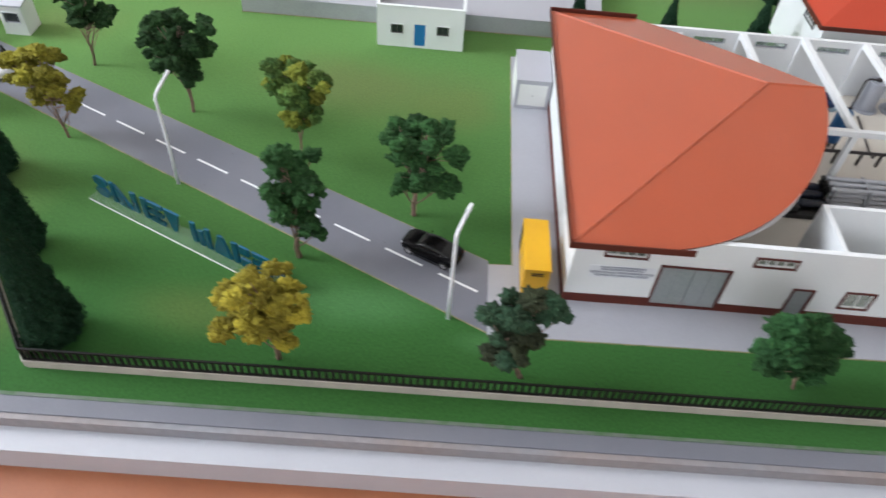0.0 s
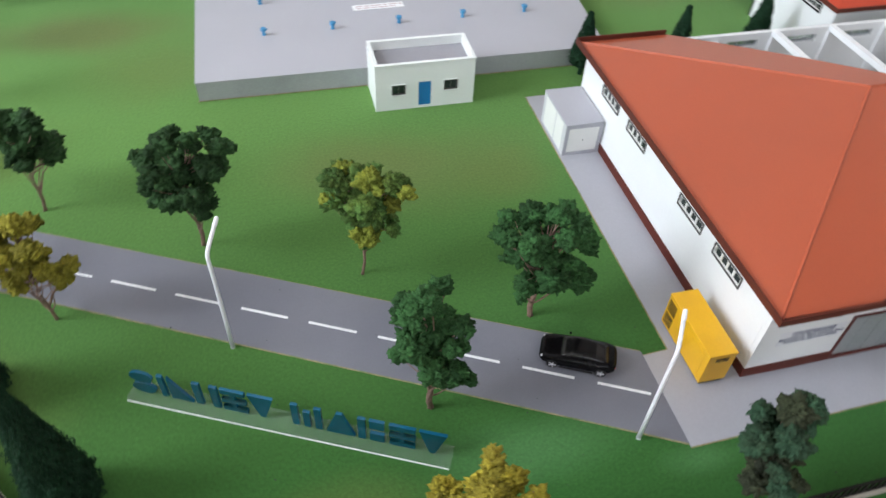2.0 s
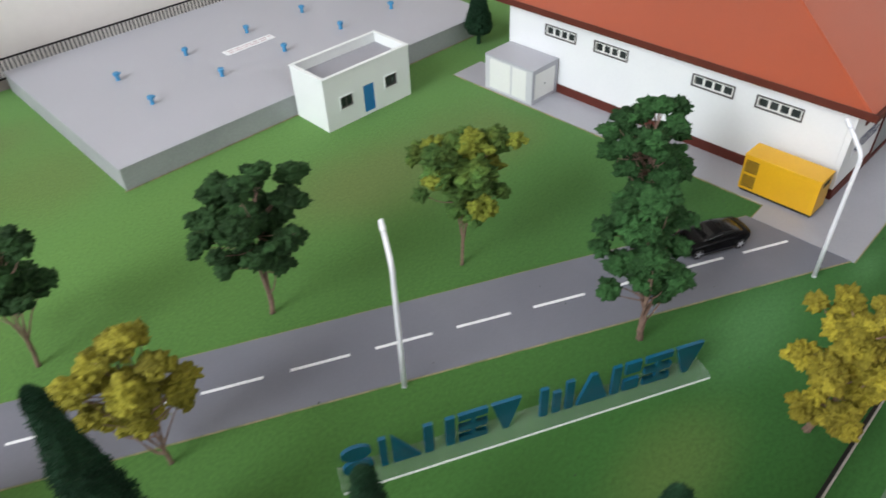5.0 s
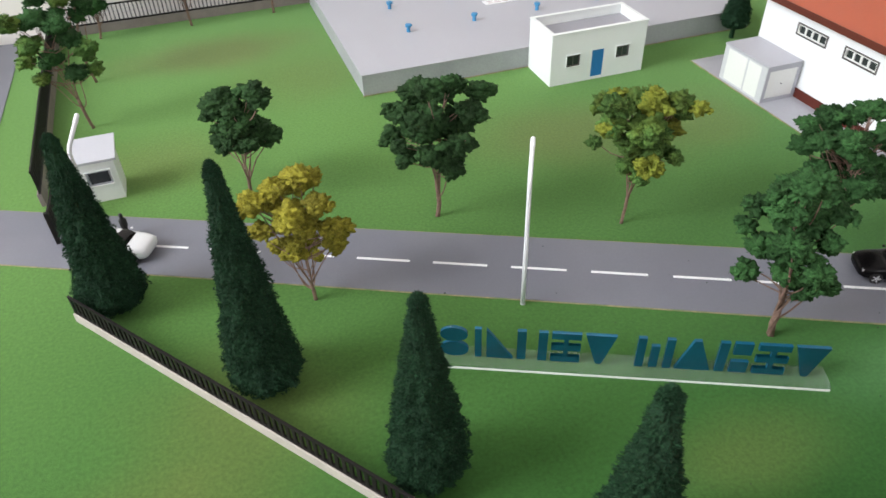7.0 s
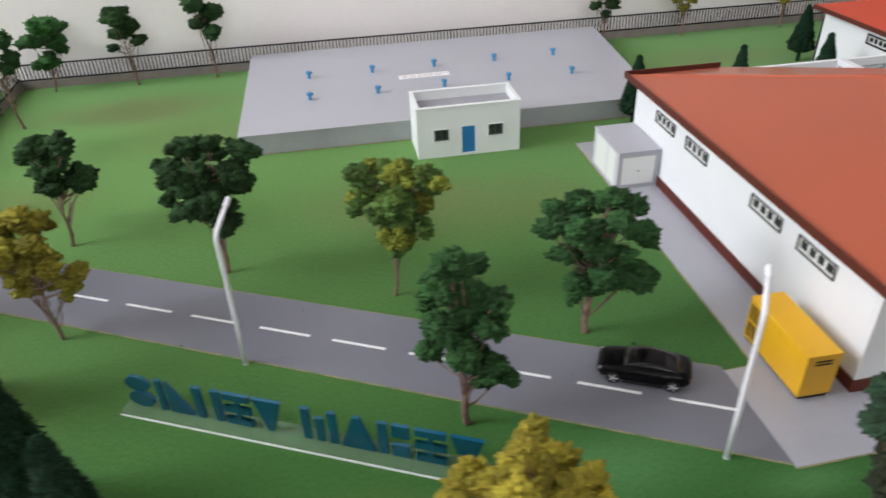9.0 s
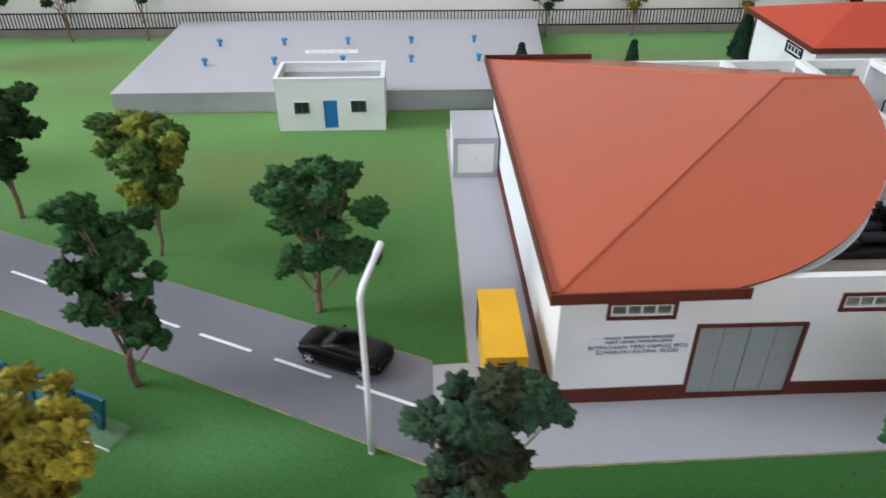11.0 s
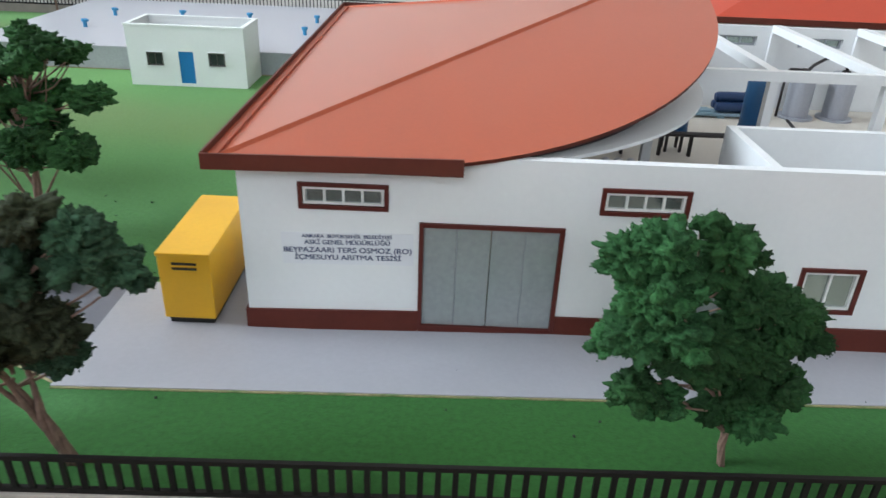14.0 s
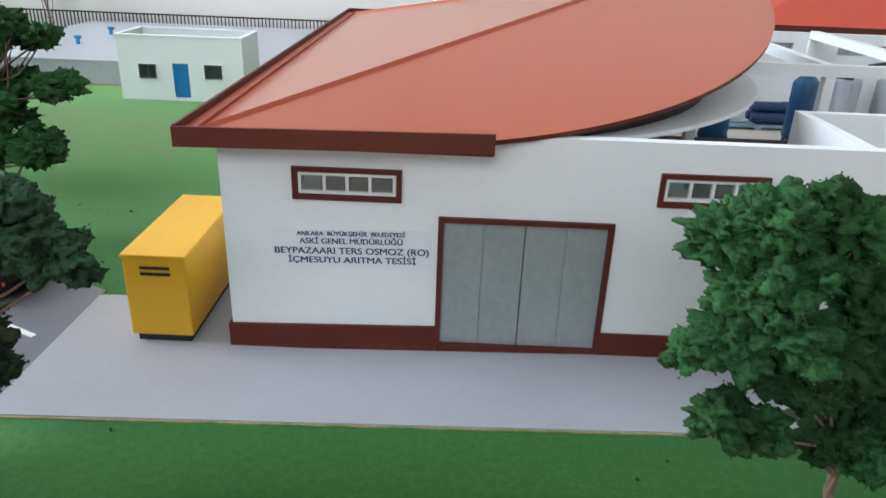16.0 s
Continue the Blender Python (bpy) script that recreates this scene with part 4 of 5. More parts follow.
street_lamp(-0.4860, 0.1880, 62, "thin white bent model street lamp by the guard hut")

# ---------------------------------------------------------------- cars


def car(x, y, rz, paint, label):
    """A small fastback coupe, its nose towards -x, lofted from rounded cross-sections."""
    c = thing("car", x, y, 0.0005, rz=rz, label=label, category="car", group="parked cars")

    def loft(stations, pick):
        bm = bmesh.new()
        rings = []
        for px, hw, z0, z1, e in stations:
            ring = []
            for k in range(20):
                a = 2 * math.pi * (k + 0.5) / 20
                cs, sn = math.cos(a), math.sin(a)
                ring.append(bm.verts.new((px, hw * math.copysign(abs(cs) ** e, cs), (z0 + z1) / 2 + (z1 - z0) / 2 * math.copysign(abs(sn) ** e, sn))))
            rings.append(ring)
        for i, (p, q) in enumerate(zip(rings, rings[1:])):
            for k in range(20):
                f = bm.faces.new((p[k], p[(k + 1) % 20], q[(k + 1) % 20], q[k]))
                f.material_index = pick(i, k)
        bm.faces.new(rings[0]), bm.faces.new(rings[-1])
        bmesh.ops.recalc_face_normals(bm, faces=bm.faces)
        return bm

    body = part("body", loft([(-0.0222, 0.0052, 0.0034, 0.0062, 0.6), (-0.0214, 0.0074, 0.0024, 0.0074, 0.55), (-0.0195, 0.0088, 0.0018, 0.0084, 0.5), (-0.0150, 0.0095, 0.0015, 0.0092, 0.45), (-0.0080, 0.0097, 0.0014, 0.0098, 0.42),
                              (0.0, 0.0096, 0.0014, 0.0100, 0.42), (0.0080, 0.0097, 0.0014, 0.0102, 0.42), (0.0150, 0.0096, 0.0016, 0.0103, 0.45), (0.0190, 0.0089, 0.0020, 0.0101, 0.5), (0.0212, 0.0078, 0.0028, 0.0095, 0.55), (0.0220, 0.0056, 0.0040, 0.0084, 0.6)],
                             lambda i, k: 0), paint, c, smooth=True)
    cabin = part("cabin", loft([(-0.0102, 0.0070, 0.0080, 0.0098, 0.6), (-0.0070, 0.0076, 0.0080, 0.0114, 0.6), (-0.0030, 0.0077, 0.0080, 0.0127, 0.62), (0.0010, 0.0077, 0.0080, 0.0132, 0.65), (0.0050, 0.0076, 0.0080, 0.0130, 0.65),
                                (0.0095, 0.0074, 0.0080, 0.0123, 0.65), (0.0140, 0.0071, 0.0080, 0.0111, 0.62), (0.0175, 0.0066, 0.0080, 0.0101, 0.6)],
                               lambda i, k: 1 if 2 <= i <= 4 and 3 <= k <= 6 else 0), CARGLASS, c, "dark glazed cabin", smooth=True)
    cabin.data.materials.append(paint)
    for s in (-1, 1):
        part("pillar", tube(bmesh.new(), [(0.0030, s * 0.0078, 0.0100), (0.0026, s * 0.0070, 0.0120), (0.0024, s * 0.0052, 0.0130)], 0.0004, 6), paint, cabin)
        part("headlight", box(-0.0212, -0.0196, s * 0.0066 - 0.0012, s * 0.0066 + 0.0012, 0.0060, 0.0072, 0.0003), CHROME, body, "silver headlight")
        part("tail_light", box(0.0204, 0.0216, s * 0.0062 - 0.0013, s * 0.0062 + 0.0013, 0.0066, 0.0078, 0.0003), ROOF_RED, body, "red tail light")
        part("mirror", box(-0.0066, -0.0052, s * 0.0100 - 0.0008, s * 0.0100 + 0.0006, 0.0098, 0.0106, 0.0003), paint, body)
        part("sill", box(-0.0095, 0.0095, s * 0.0095 - 0.0003, s * 0.0095 + 0.0003, 0.0014, 0.0020), BLACK, body)
        for wx in (-0.0140, 0.0138):
            y0, y1 = (0.0074, 0.0098) if s > 0 else (-0.0098, -0.0074)
            wheel = part("wheel", tube(bmesh.new(), [(wx, y0, 0.0032), (wx, y1, 0.0032)], 0.0033, 18), BLACK, c)
            ye = y1 if s > 0 else y0
            bm = tube(bmesh.new(), [(wx, ye - 0.0002, 0.0032), (wx, ye + 0.0002 * s, 0.0032)], 0.0008, 10)
            for k in range(5):
                a = 2 * math.pi * k / 5
                tube(bm, [(wx, ye + 0.0001 * s, 0.0032), (wx + 0.0023 * math.cos(a), ye + 0.0001 * s, 0.0032 + 0.0023 * math.sin(a))], 0.0004, 5)
            part("rim", bm, CHROME, wheel, "silver spoked rim")
    return c


car(-0.0898, 0.0315, -25.8, CARPAINT, "black glossy model coupe parked on the road")
car(-0.4850, 0.2050, 153.2, CARWHITE, "white model car standing at the road entrance")

# ---------------------------------------------------------------- clear sign base with upright teal shapes
sg = Vector((-0.3420, 0.0570, 0)), Vector((-0.1795, -0.0205, 0))
sd_ = sg[1] - sg[0]
sign = thing("lawn_sign", sg[0].x, sg[0].y, 0.0, rz=math.degrees(math.atan2(sd_.y, sd_.x)), label="row of upright teal acrylic shapes on a clear base", category="sign")
SLn = sd_.length
base = part("base", box(0, SLn, 0.0, 0.0125, 0.0, 0.0022, 0.0002), ACRYLIC, sign, "clear acrylic base strip")
base.visible_shadow = False
part("base_edge", box(0.0005, SLn - 0.0005, -0.0005, -0.0001, 0.0, 0.0010), FRAME_W, sign, "bright polished front edge")
H = 0.0185
def bar(u0, u1, w0, w1):
    return [(u0, w0), (u1, w0), (u1, w1), (u0, w1)]


def disc(u, w, r, n=18):
    return [(u + r * math.cos(2 * math.pi * k / n), w + 0.55 * r * math.sin(2 * math.pi * k / n)) for k in range(n)]


shapes = {"discs": [disc(.5, .24, .46), disc(.5, .76, .44)], "post": [bar(.12, .88, 0, 1)], "wedge": [[(0, 0), (1, 0), (.22, .8), (0, 1)]],
          "pair": [bar(0, .30, 0, 1), bar(.70, 1, 0, 1)], "bars": [bar(0, 1, 0, .2), bar(0, 1, .4, .6), bar(0, 1, .8, 1), bar(.42, .58, .2, .4), bar(.42, .58, .6, .8)],
          "funnel": [[(.40, 0), (.60, 0), (1, 1), (0, 1)]], "posts": [bar(0, .23, 0, 1), bar(.385, .615, 0, .75), bar(.77, 1, 0, 1)],
          "tent": [[(0, 0), (1, 0), (.60, 1), (.40, 1)]], "stepped": [bar(0, .28, 0, 1), bar(.42, .95, 0, .38), bar(.42, .95, .62, 1)]}
cur = 0.0015
for nm, wd in (("discs", .0150), ("post", .0042), ("wedge", .0125), ("pair", .0140), ("bars", .0135), ("funnel", .0140), (None, .0060), ("posts", .0165), ("tent", .0160), ("stepped", .0150), ("bars", .0140), ("funnel", .0145)):
    if nm:
        bm = bmesh.new()
        shared = collections.Counter()
        for poly in shapes[nm]:
            for p, q in zip(poly, poly[1:] + poly[:1]):
                shared[(round(p[0] + q[0], 5), round(p[1] + q[1], 5))] += 1
        for poly in shapes[nm]:
            ring = [[bm.verts.new((cur + u * wd, yy, 0.0022 + w * H)) for u, w in poly] for yy in (0.0058, 0.0076)]
            bm.faces.new(ring[0]), bm.faces.new(ring[1][::-1])
            for i in range(len(poly)):
                k = (i + 1) % len(poly)
                if shared[(round(poly[i][0] + poly[k][0], 5), round(poly[i][1] + poly[k][1], 5))] == 1:
                    bm.faces.new((ring[0][i], ring[1][i], ring[1][k], ring[0][k])).material_index = 1
        bmesh.ops.remove_doubles(bm, verts=bm.verts, dist=0.000002)
        bmesh.ops.recalc_face_normals(bm, faces=bm.faces)
        part("upright_shape", bm, (SIGN, SIGN_EDGE), sign, "dark teal acrylic shape with bright cut edges")
    cur += wd + 0.0018

# ---------------------------------------------------------------- trees
rng = np.random.default_rng(7)


def mesh_np(name, verts, faces, materials, parent, label="", index=None, smooth=False):
    me = bpy.data.meshes.new(name)
    me.from_pydata([tuple(v) for v in verts], [], [tuple(f) for f in faces])
    for m in materials:
        me.materials.append(m)
    if index is not None:
        me.polygons.foreach_set("material_index", np.asarray(index, dtype=np.int32))
    me.update()
    if smooth:
        me.polygons.foreach_set("use_smooth", np.ones(len(me.polygons), dtype=bool))
    ob = new(name, me)
    ob.parent = parent
    return tagged(ob, label)


OCT_F = np.array([(0, 2, 4), (2, 1, 4), (1, 3, 4), (3, 0, 4), (2, 0, 5), (1, 2, 5), (3, 1, 5), (0, 3, 5)])


def lumps(centres, sizes, flat=0.8):
    """Small irregular crumbs of foam, one eight-sided crumb for each centre."""
    n = len(centres)
    o = np.array([(1, 0, 0), (-1, 0, 0), (0, 1, 0), (0, -1, 0), (0, 0, 1), (0, 0, -1)], float)
    v = np.repeat(o[None], n, 0) * rng.uniform(0.55, 1.35, (n, 6, 1))
    v[:, :, 2] *= flat
    q = rng.normal(size=(n, 4))
    q /= np.linalg.norm(q, axis=1, keepdims=True)
    w, x, y, z = q.T
    R = np.stack([1 - 2 * (y * y + z * z), 2 * (x * y - z * w), 2 * (x * z + y * w), 2 * (x * y + z * w), 1 - 2 * (x * x + z * z), 2 * (y * z - x * w),
                  2 * (x * z - y * w), 2 * (y * z + x * w), 1 - 2 * (x * x + y * y)], 1).reshape(n, 3, 3)
    v = np.einsum("nij,nkj->nki", R, v) * sizes[:, None, None] + centres[:, None, :]
    f = OCT_F[None] + 6 * np.arange(n)[:, None, None]
    return v.reshape(-1, 3), f.reshape(-1, 3)


SPHERE = {}


def core(c, r, seed, level, flat, hole):
    """A spongy pad of foam: large lobes, rounded lumps with deep pits between them, a fine broken surface."""
    if level not in SPHERE:
        bm = bmesh.new()
        bmesh.ops.create_icosphere(bm, subdivisions=level, radius=1)
        bm.verts.ensure_lookup_table()
        SPHERE[level] = ([v.co.copy() for v in bm.verts], np.array([[v.index for v in f.verts] for f in bm.faces]))
        bm.free()
    co, faces = SPHERE[level]
    off = Vector((seed, 2.3 * seed, 0))
    cv = Vector(c)
    out = []
    for v in co:
        k = noise.fractal(v * 1.7 + off, 0.6, 2.0, 3)
        q = v * r
        q.z *= flat
        q += cv
        lump = 0.52 - noise.voronoi(q * LUMP + off)[0][0]
        pit = max(0.0, 0.42 - noise.voronoi(q * PIT - off)[0][0])
        d = r * (0.90 + 0.50 * k) + 0.0030 * lump - hole * pit + 0.0006 * noise.noise((q - off) * 1000)
        d = max(d, 0.25 * r)
        out.append((v.x * d + c[0], v.y * d + c[1], v.z * d * flat + c[2]))
    return np.array(out), faces


LUMP, PIT = 300, 470


def wire(bm, pts, r0, r1, seg=5):
    """A thin wire drawn smoothly through its points, thinning towards the tip."""
    pts = [Vector(p) for p in pts]
    fine = []
    n = 4 * (len(pts) - 1)
    for k in range(n + 1):
        u = k / 4
        i = min(int(u), len(pts) - 2)
        f = u - i
        p0, p1, p2, p3 = pts[max(i - 1, 0)], pts[i], pts[i + 1], pts[min(i + 2, len(pts) - 1)]
        fine.append(0.5 * (2 * p1 + (p2 - p0) * f + (2 * p0 - 5 * p1 + 4 * p2 - p3) * f * f + (3 * p1 - p0 - 3 * p2 + p3) * f ** 3))
    tube(bm, fine, [r0 + (r1 - r0) * k / n for k in range(n + 1)], seg, cap=False)


def tree(x, y, clumps, leaves, label, seed, trunk=None, density=1.0, crumb=0.00045, second_leaf=None, second_of=(), level=3, girth=1.0, flat=0.62, loops=2, stem_back=0.0, fine=1.0, hole=0.010, twigs=0):
    """A wire tree: twisted trunk that frays into stems, wires to each pad of foam foliage."""
    global rng
    rng = np.random.default_rng(seed)
    t = thing("tree", x, y, 0.0, label=label, category="tree", group="model trees")
    zmin = min(c[2] - c[3] * 0.5 for c in clumps)
    cx, cy = sum(c[0] for c in clumps) / len(clumps), sum(c[1] for c in clumps) / len(clumps)
    zm = sum(c[2] for c in clumps) / len(clumps)
    lean = trunk or (cx * 0.5, 0)
    fork = Vector((lean[0], lean[1], max(zmin * 0.92, 0.011)))
    crown_mid = Vector((cx, cy + stem_back, zm))
    bm = bmesh.new()
    jit = Vector((rng.uniform(-.0012, .0012), rng.uniform(-.0012, .0012), 0))
    order = sorted([c for c in clumps if math.hypot(c[0] - cx, c[1] - cy) < 0.019] or clumps, key=lambda c: math.atan2(c[1] - cy, c[0] - cx))
    wires = 5
    for w in range(wires):
        tip = Vector(order[(w * len(order)) // wires][:3])
        a0 = w * 2 * math.pi / wires + seed
        low = fork * 0.62 + jit
        bend = fork.lerp(tip, 0.35) + Vector((math.cos(a0) * 0.0016, math.sin(a0) * 0.0016, -0.001))
        path = [Vector((0, 0, -0.0004)), low * 0.5 + jit, low, bend, tip]
        pts, rad = [], []
        for k in range(17):
            u = k / 4
            i = min(int(u), 3)
            c = path[i].lerp(path[i + 1], u - i)
            a = a0 + k * 0.30
            sp = 0.00095 * girth * (1.35 if k == 0 else 1.0)
            pts.append(c + Vector((math.cos(a) * sp, math.sin(a) * sp, 0)))
            rad.append(0.00086 * girth * (1 if k < 9 else 1 - 0.62 * (k - 8) / 8))
        tube(bm, pts, rad, 7)
    part("trunk", bm, BARK, t, "brown wire trunk parting into stems", smooth=True)
    thin = 0.6 + 0.4 * girth
    for c in clumps:
        e = Vector(c[:3])
        st = fork.lerp(crown_mid, min(1.0, max(0.0, (e.z - 0.009 - fork.z) / max(zm - fork.z, 0.001))))
        bm = bmesh.new()
        for s in range(2 if c[3] > 0.006 else 1):
            tip = e + Vector(rng.uniform(-.45, .45, 3)) * c[3]
            m = st.lerp(tip, 0.45) + Vector(rng.uniform(-.0028, .0028, 3))
            m.z -= 0.0012
            wire(bm, [st, m, tip], 0.00050 * thin, 0.00022 * thin)
        part("limb", bm, BARK, t, smooth=True)
    for c in sorted(clumps, key=lambda c: c[2])[1:1 + loops]:
        e = Vector(c[:3])
        out_d = Vector((e.x - fork.x, e.y - fork.y, 0))
        out_d = out_d.normalized() if out_d.length > 0.001 else Vector((1, 0, 0))
        bm = bmesh.new()
        wire(bm, [fork * 0.45, fork * 0.62 + out_d * 0.0045, e * 0.5 + fork * 0.5 + out_d * 0.004, e], 0.00052 * thin, 0.00030 * thin, 6)
        part("limb", bm, BARK, t, smooth=True)
    for k in range(twigs):
        a = Vector(clumps[rng.integers(len(clumps))][:3])
        st = fork.lerp(crown_mid, rng.uniform(0.0, 0.8)) + Vector(rng.uniform(-.0022, .0022, 3))
        tip = a.lerp(crown_mid, rng.uniform(0.0, 0.55)) + Vector(rng.uniform(-.004, .004, 3))
        bm = bmesh.new()
        wire(bm, [st, st.lerp(tip, 0.5) + Vector(rng.uniform(-.003, .003, 3)), tip], 0.00040, 0.00018)
        part("twig", bm, BARK, t, smooth=True)
    vs, fs, base, idx = [], [], 0, []
    tufts = []
    for i, c in enumerate(clumps):
        tufts.append((i, (c[0], c[1], c[2], c[3] * 0.86)))
        for k in range(3 if c[3] > 0.006 else 1):
            u = rng.normal(size=3)
            u *= c[3] * rng.uniform(0.55, 0.95) / np.linalg.norm(u)
            tufts.append((i, (c[0] + u[0], c[1] + u[1], c[2] + u[2] * flat, c[3] * rng.uniform(0.34, 0.56))))
    for j, (i, c) in enumerate(tufts):
        sd = seed * 1.37 + j * 3.1
        v0, f0 = core(c[:3], c[3], sd, (level + 1 if c[3] > fine else level) if c[3] > 0.0042 else max(level - 1, 2), flat, hole)
        n = int(260 * density * (c[3] / 0.0065) ** 2)
        pick = v0[rng.integers(0, len(v0), n)]
        away = pick - np.asarray(c[:3])
        away /= np.maximum(np.linalg.norm(away, axis=1, keepdims=True), 1e-6)
        push = np.where(rng.uniform(size=(n, 1)) < 0.10, rng.uniform(0.0002, 0.0006, (n, 1)), rng.uniform(-0.0001, 0.0003, (n, 1)))
        v1, f1 = lumps(pick + away * push, rng.uniform(0.5, 1.25, n) * crumb)
        mi = 1 if i in second_of else 0
        for v, f in ((v0, f0), (v1, f1)):
            vs.append(v), fs.append(f + base)
            base += len(v)
            idx += [mi] * len(f)
    mesh_np("crown", np.concatenate(vs), np.concatenate(fs), [leaves, second_leaf or leaves], t, index=idx, smooth=True)
    return t


tree(-0.1810, 0.0180, [(.0033, .0064, .0645, .0111), (-.0039, .0022, .0534, .0100), (-.0040, .0030, .0834, .0081), (.0076, -.0017, .0298, .0075), (.0000, .0034, .0371, .0075), (-.0095, .0070, .0727, .0084), (.0077, -.0059, .0591, .0062), (-.0139, .0132, .0347, .0067), (-.0001, .0202, .0708, .0071), (.0134, -.0016, .0701, .0062), (.0125, -.0033, .0358, .0066), (-.0101, .0121, .0494, .0076), (.0103, .0239, .0720, .0062), (-.0028, -.0150, .0519, .0071), (-.0096, .0220, .0650, .0069), (.0140, -.0011, .0531, .0053), (.0042, .0102, .0631, .0113), (-.0116, -.0041, .0629, .0082), (.0180, -.0051, .0300, .0055), (-.0060, .0002, .0891, .0079), (.0058, .0082, .0349, .0069), (.0158, .0113, .0534, .0055), (-.0130, .0217, .0548, .0053)],
     LEAF_GREEN, "slim dark green foam tree at the road edge", 11, crumb=0.00038, density=1.3, level=4, flat=0.78, loops=1, fine=0.0060)
tree(-0.1062, 0.0690, [(-.0075, -.0032, .0672, .0106), (.0067, -.0096, .0412, .0106), (.0095, -.0068, .0702, .0080), (.0035, .0091, .0436, .0101), (.0229, -.0041, .0377, .0099), (.0085, .0146, .0710, .0083), (-.0048, .0171, .0650, .0092), (-.0118, .0068, .0474, .0079), (.0283, .0052, .0558, .0092), (-.0089, -.0040, .0361, .0070), (.0185, -.0022, .0770, .0074), (-.0196, .0035, .0672, .0072), (.0013, -.0013, .0327, .0096), (.0080, .0115, .0554, .0098), (.0079, .0030, .0796, .0073), (.0129, -.0065, .0523, .0069), (-.0150, .0194, .0684, .0070), (.0232, -.0066, .0356, .0101), (-.0109, -.0085, .0332, .0062), (.0190, .0166, .0708, .0076), (-.0193, .0149, .0580, .0080), (.0001, -.0074, .0573, .0080), (-.0018, .0195, .0709, .0077)],
     LEAF_GREEN, "broad dark green foam tree beside the black car", 12, density=1.1, crumb=0.00040, level=4, flat=0.63, loops=4, fine=0.0072, twigs=34)
tree(-0.2020, 0.1240, [(.0023, -.0040, .0640, .0118), (.0066, -.0023, .0520, .0118), (.0064, -.0018, .0778, .0096), (-.0120, .0020, .0778, .0090), (.0223, -.0040, .0750, .0087), (.0008, -.0148, .0470, .0084), (-.0121, .0053, .0662, .0086), (.0183, -.0038, .0616, .0084), (.0022, .0045, .0788, .0081), (-.0053, -.0022, .0560, .0075), (.0084, .0034, .0346, .0075), (.0182, -.0136, .0489, .0050), (-.0004, .0015, .0400, .0069), (-.0070, .0128, .0781, .0059), (-.0169, .0120, .0524, .0050), (.0052, -.0037, .0669, .0118), (.0257, -.0151, .0775, .0060), (.0103, .0051, .0800, .0060), (.0191, -.0047, .0487, .0048), (-.0171, .0008, .0658, .0059), (.0032, -.0060, .0356, .0060), (.0204, -.0062, .0794, .0073), (-.0067, .0240, .0683, .0078)],
     LEAF_MIX, "olive green foam tree with yellow tufts on the lawn", 13, density=1.5, crumb=0.00036, girth=0.55, level=4, flat=0.76, loops=0, second_leaf=LEAF_LIME, second_of=(2, 5, 7, 10, 13, 16, 19))
tree(-0.3010, 0.1710, [(.0001, .0009, .0621, .0116), (.0125, -.0002, .0636, .0114), (-.0065, .0106, .0785, .0095), (-.0180, -.0002, .0731, .0089), (-.0053, .0003, .0444, .0080), (.0073, -.0028, .0371, .0081), (-.0100, -.0081, .0640, .0091), (.0075, .0017, .0782, .0068), (.0245, -.0054, .0810, .0077), (-.0171, -.0011, .0462, .0075), (.0082, -.0030, .0480, .0075), (-.0047, -.0037, .0699, .0114), (-.0057, -.0133, .0912, .0079), (.0188, .0144, .0764, .0067), (.0156, .0076, .0565, .0098), (-.0226, -.0053, .0565, .0053), (-.0087, -.0194, .0546, .0075), (.0069, -.0038, .0874, .0063), (.0050, -.0263, .0637, .0086), (-.0196, .0164, .0524, .0077), (.0175, -.0118, .0734, .0091), (.0060, -.0077, .0396, .0079), (-.0148, -.0180, .0772, .0077)],
     LEAF_DARK, "broad dark green foam tree on the lawn", 14, density=1.4, crumb=0.00036, girth=0.8, level=4, flat=0.74, loops=1)
tree(-0.4060, 0.2260, [(.0016, .0014, .0565, .0105), (-.0047, .0059, .0681, .0105), (.0140, .0119, .0427, .0095), (.0153, -.0044, .0755, .0072), (.0045, -.0065, .0456, .0060), (.0043, .0046, .0593, .0105), (.0110, .0248, .0388, .0101), (-.0045, -.0044, .0479, .0046), (-.0075, .0138, .0635, .0105), (.0170, -.0076, .0718, .0071), (.0217, .0017, .0442, .0066), (-.0086, .0265, .0324, .0084), (.0097, .0052, .0723, .0068), (-.0099, .0048, .0533, .0041), (.0006, -.0219, .0760, .0059), (.0064, -.0173, .0510, .0055), (.0161, -.0002, .0409, .0040), (-.0033, .0071, .0720, .0072), (-.0149, .0062, .0612, .0040), (.0031, .0063, .0428, .0069), (.0110, .0178, .0427, .0099), (-.0021, .0052, .0522, .0096), (.0022, -.0043, .0428, .0051)],
     LEAF_DARK, "small dark green foam tree near the guard hut", 15, density=1.2, crumb=0.00036, girth=0.65, level=4, flat=0.70, loops=1)
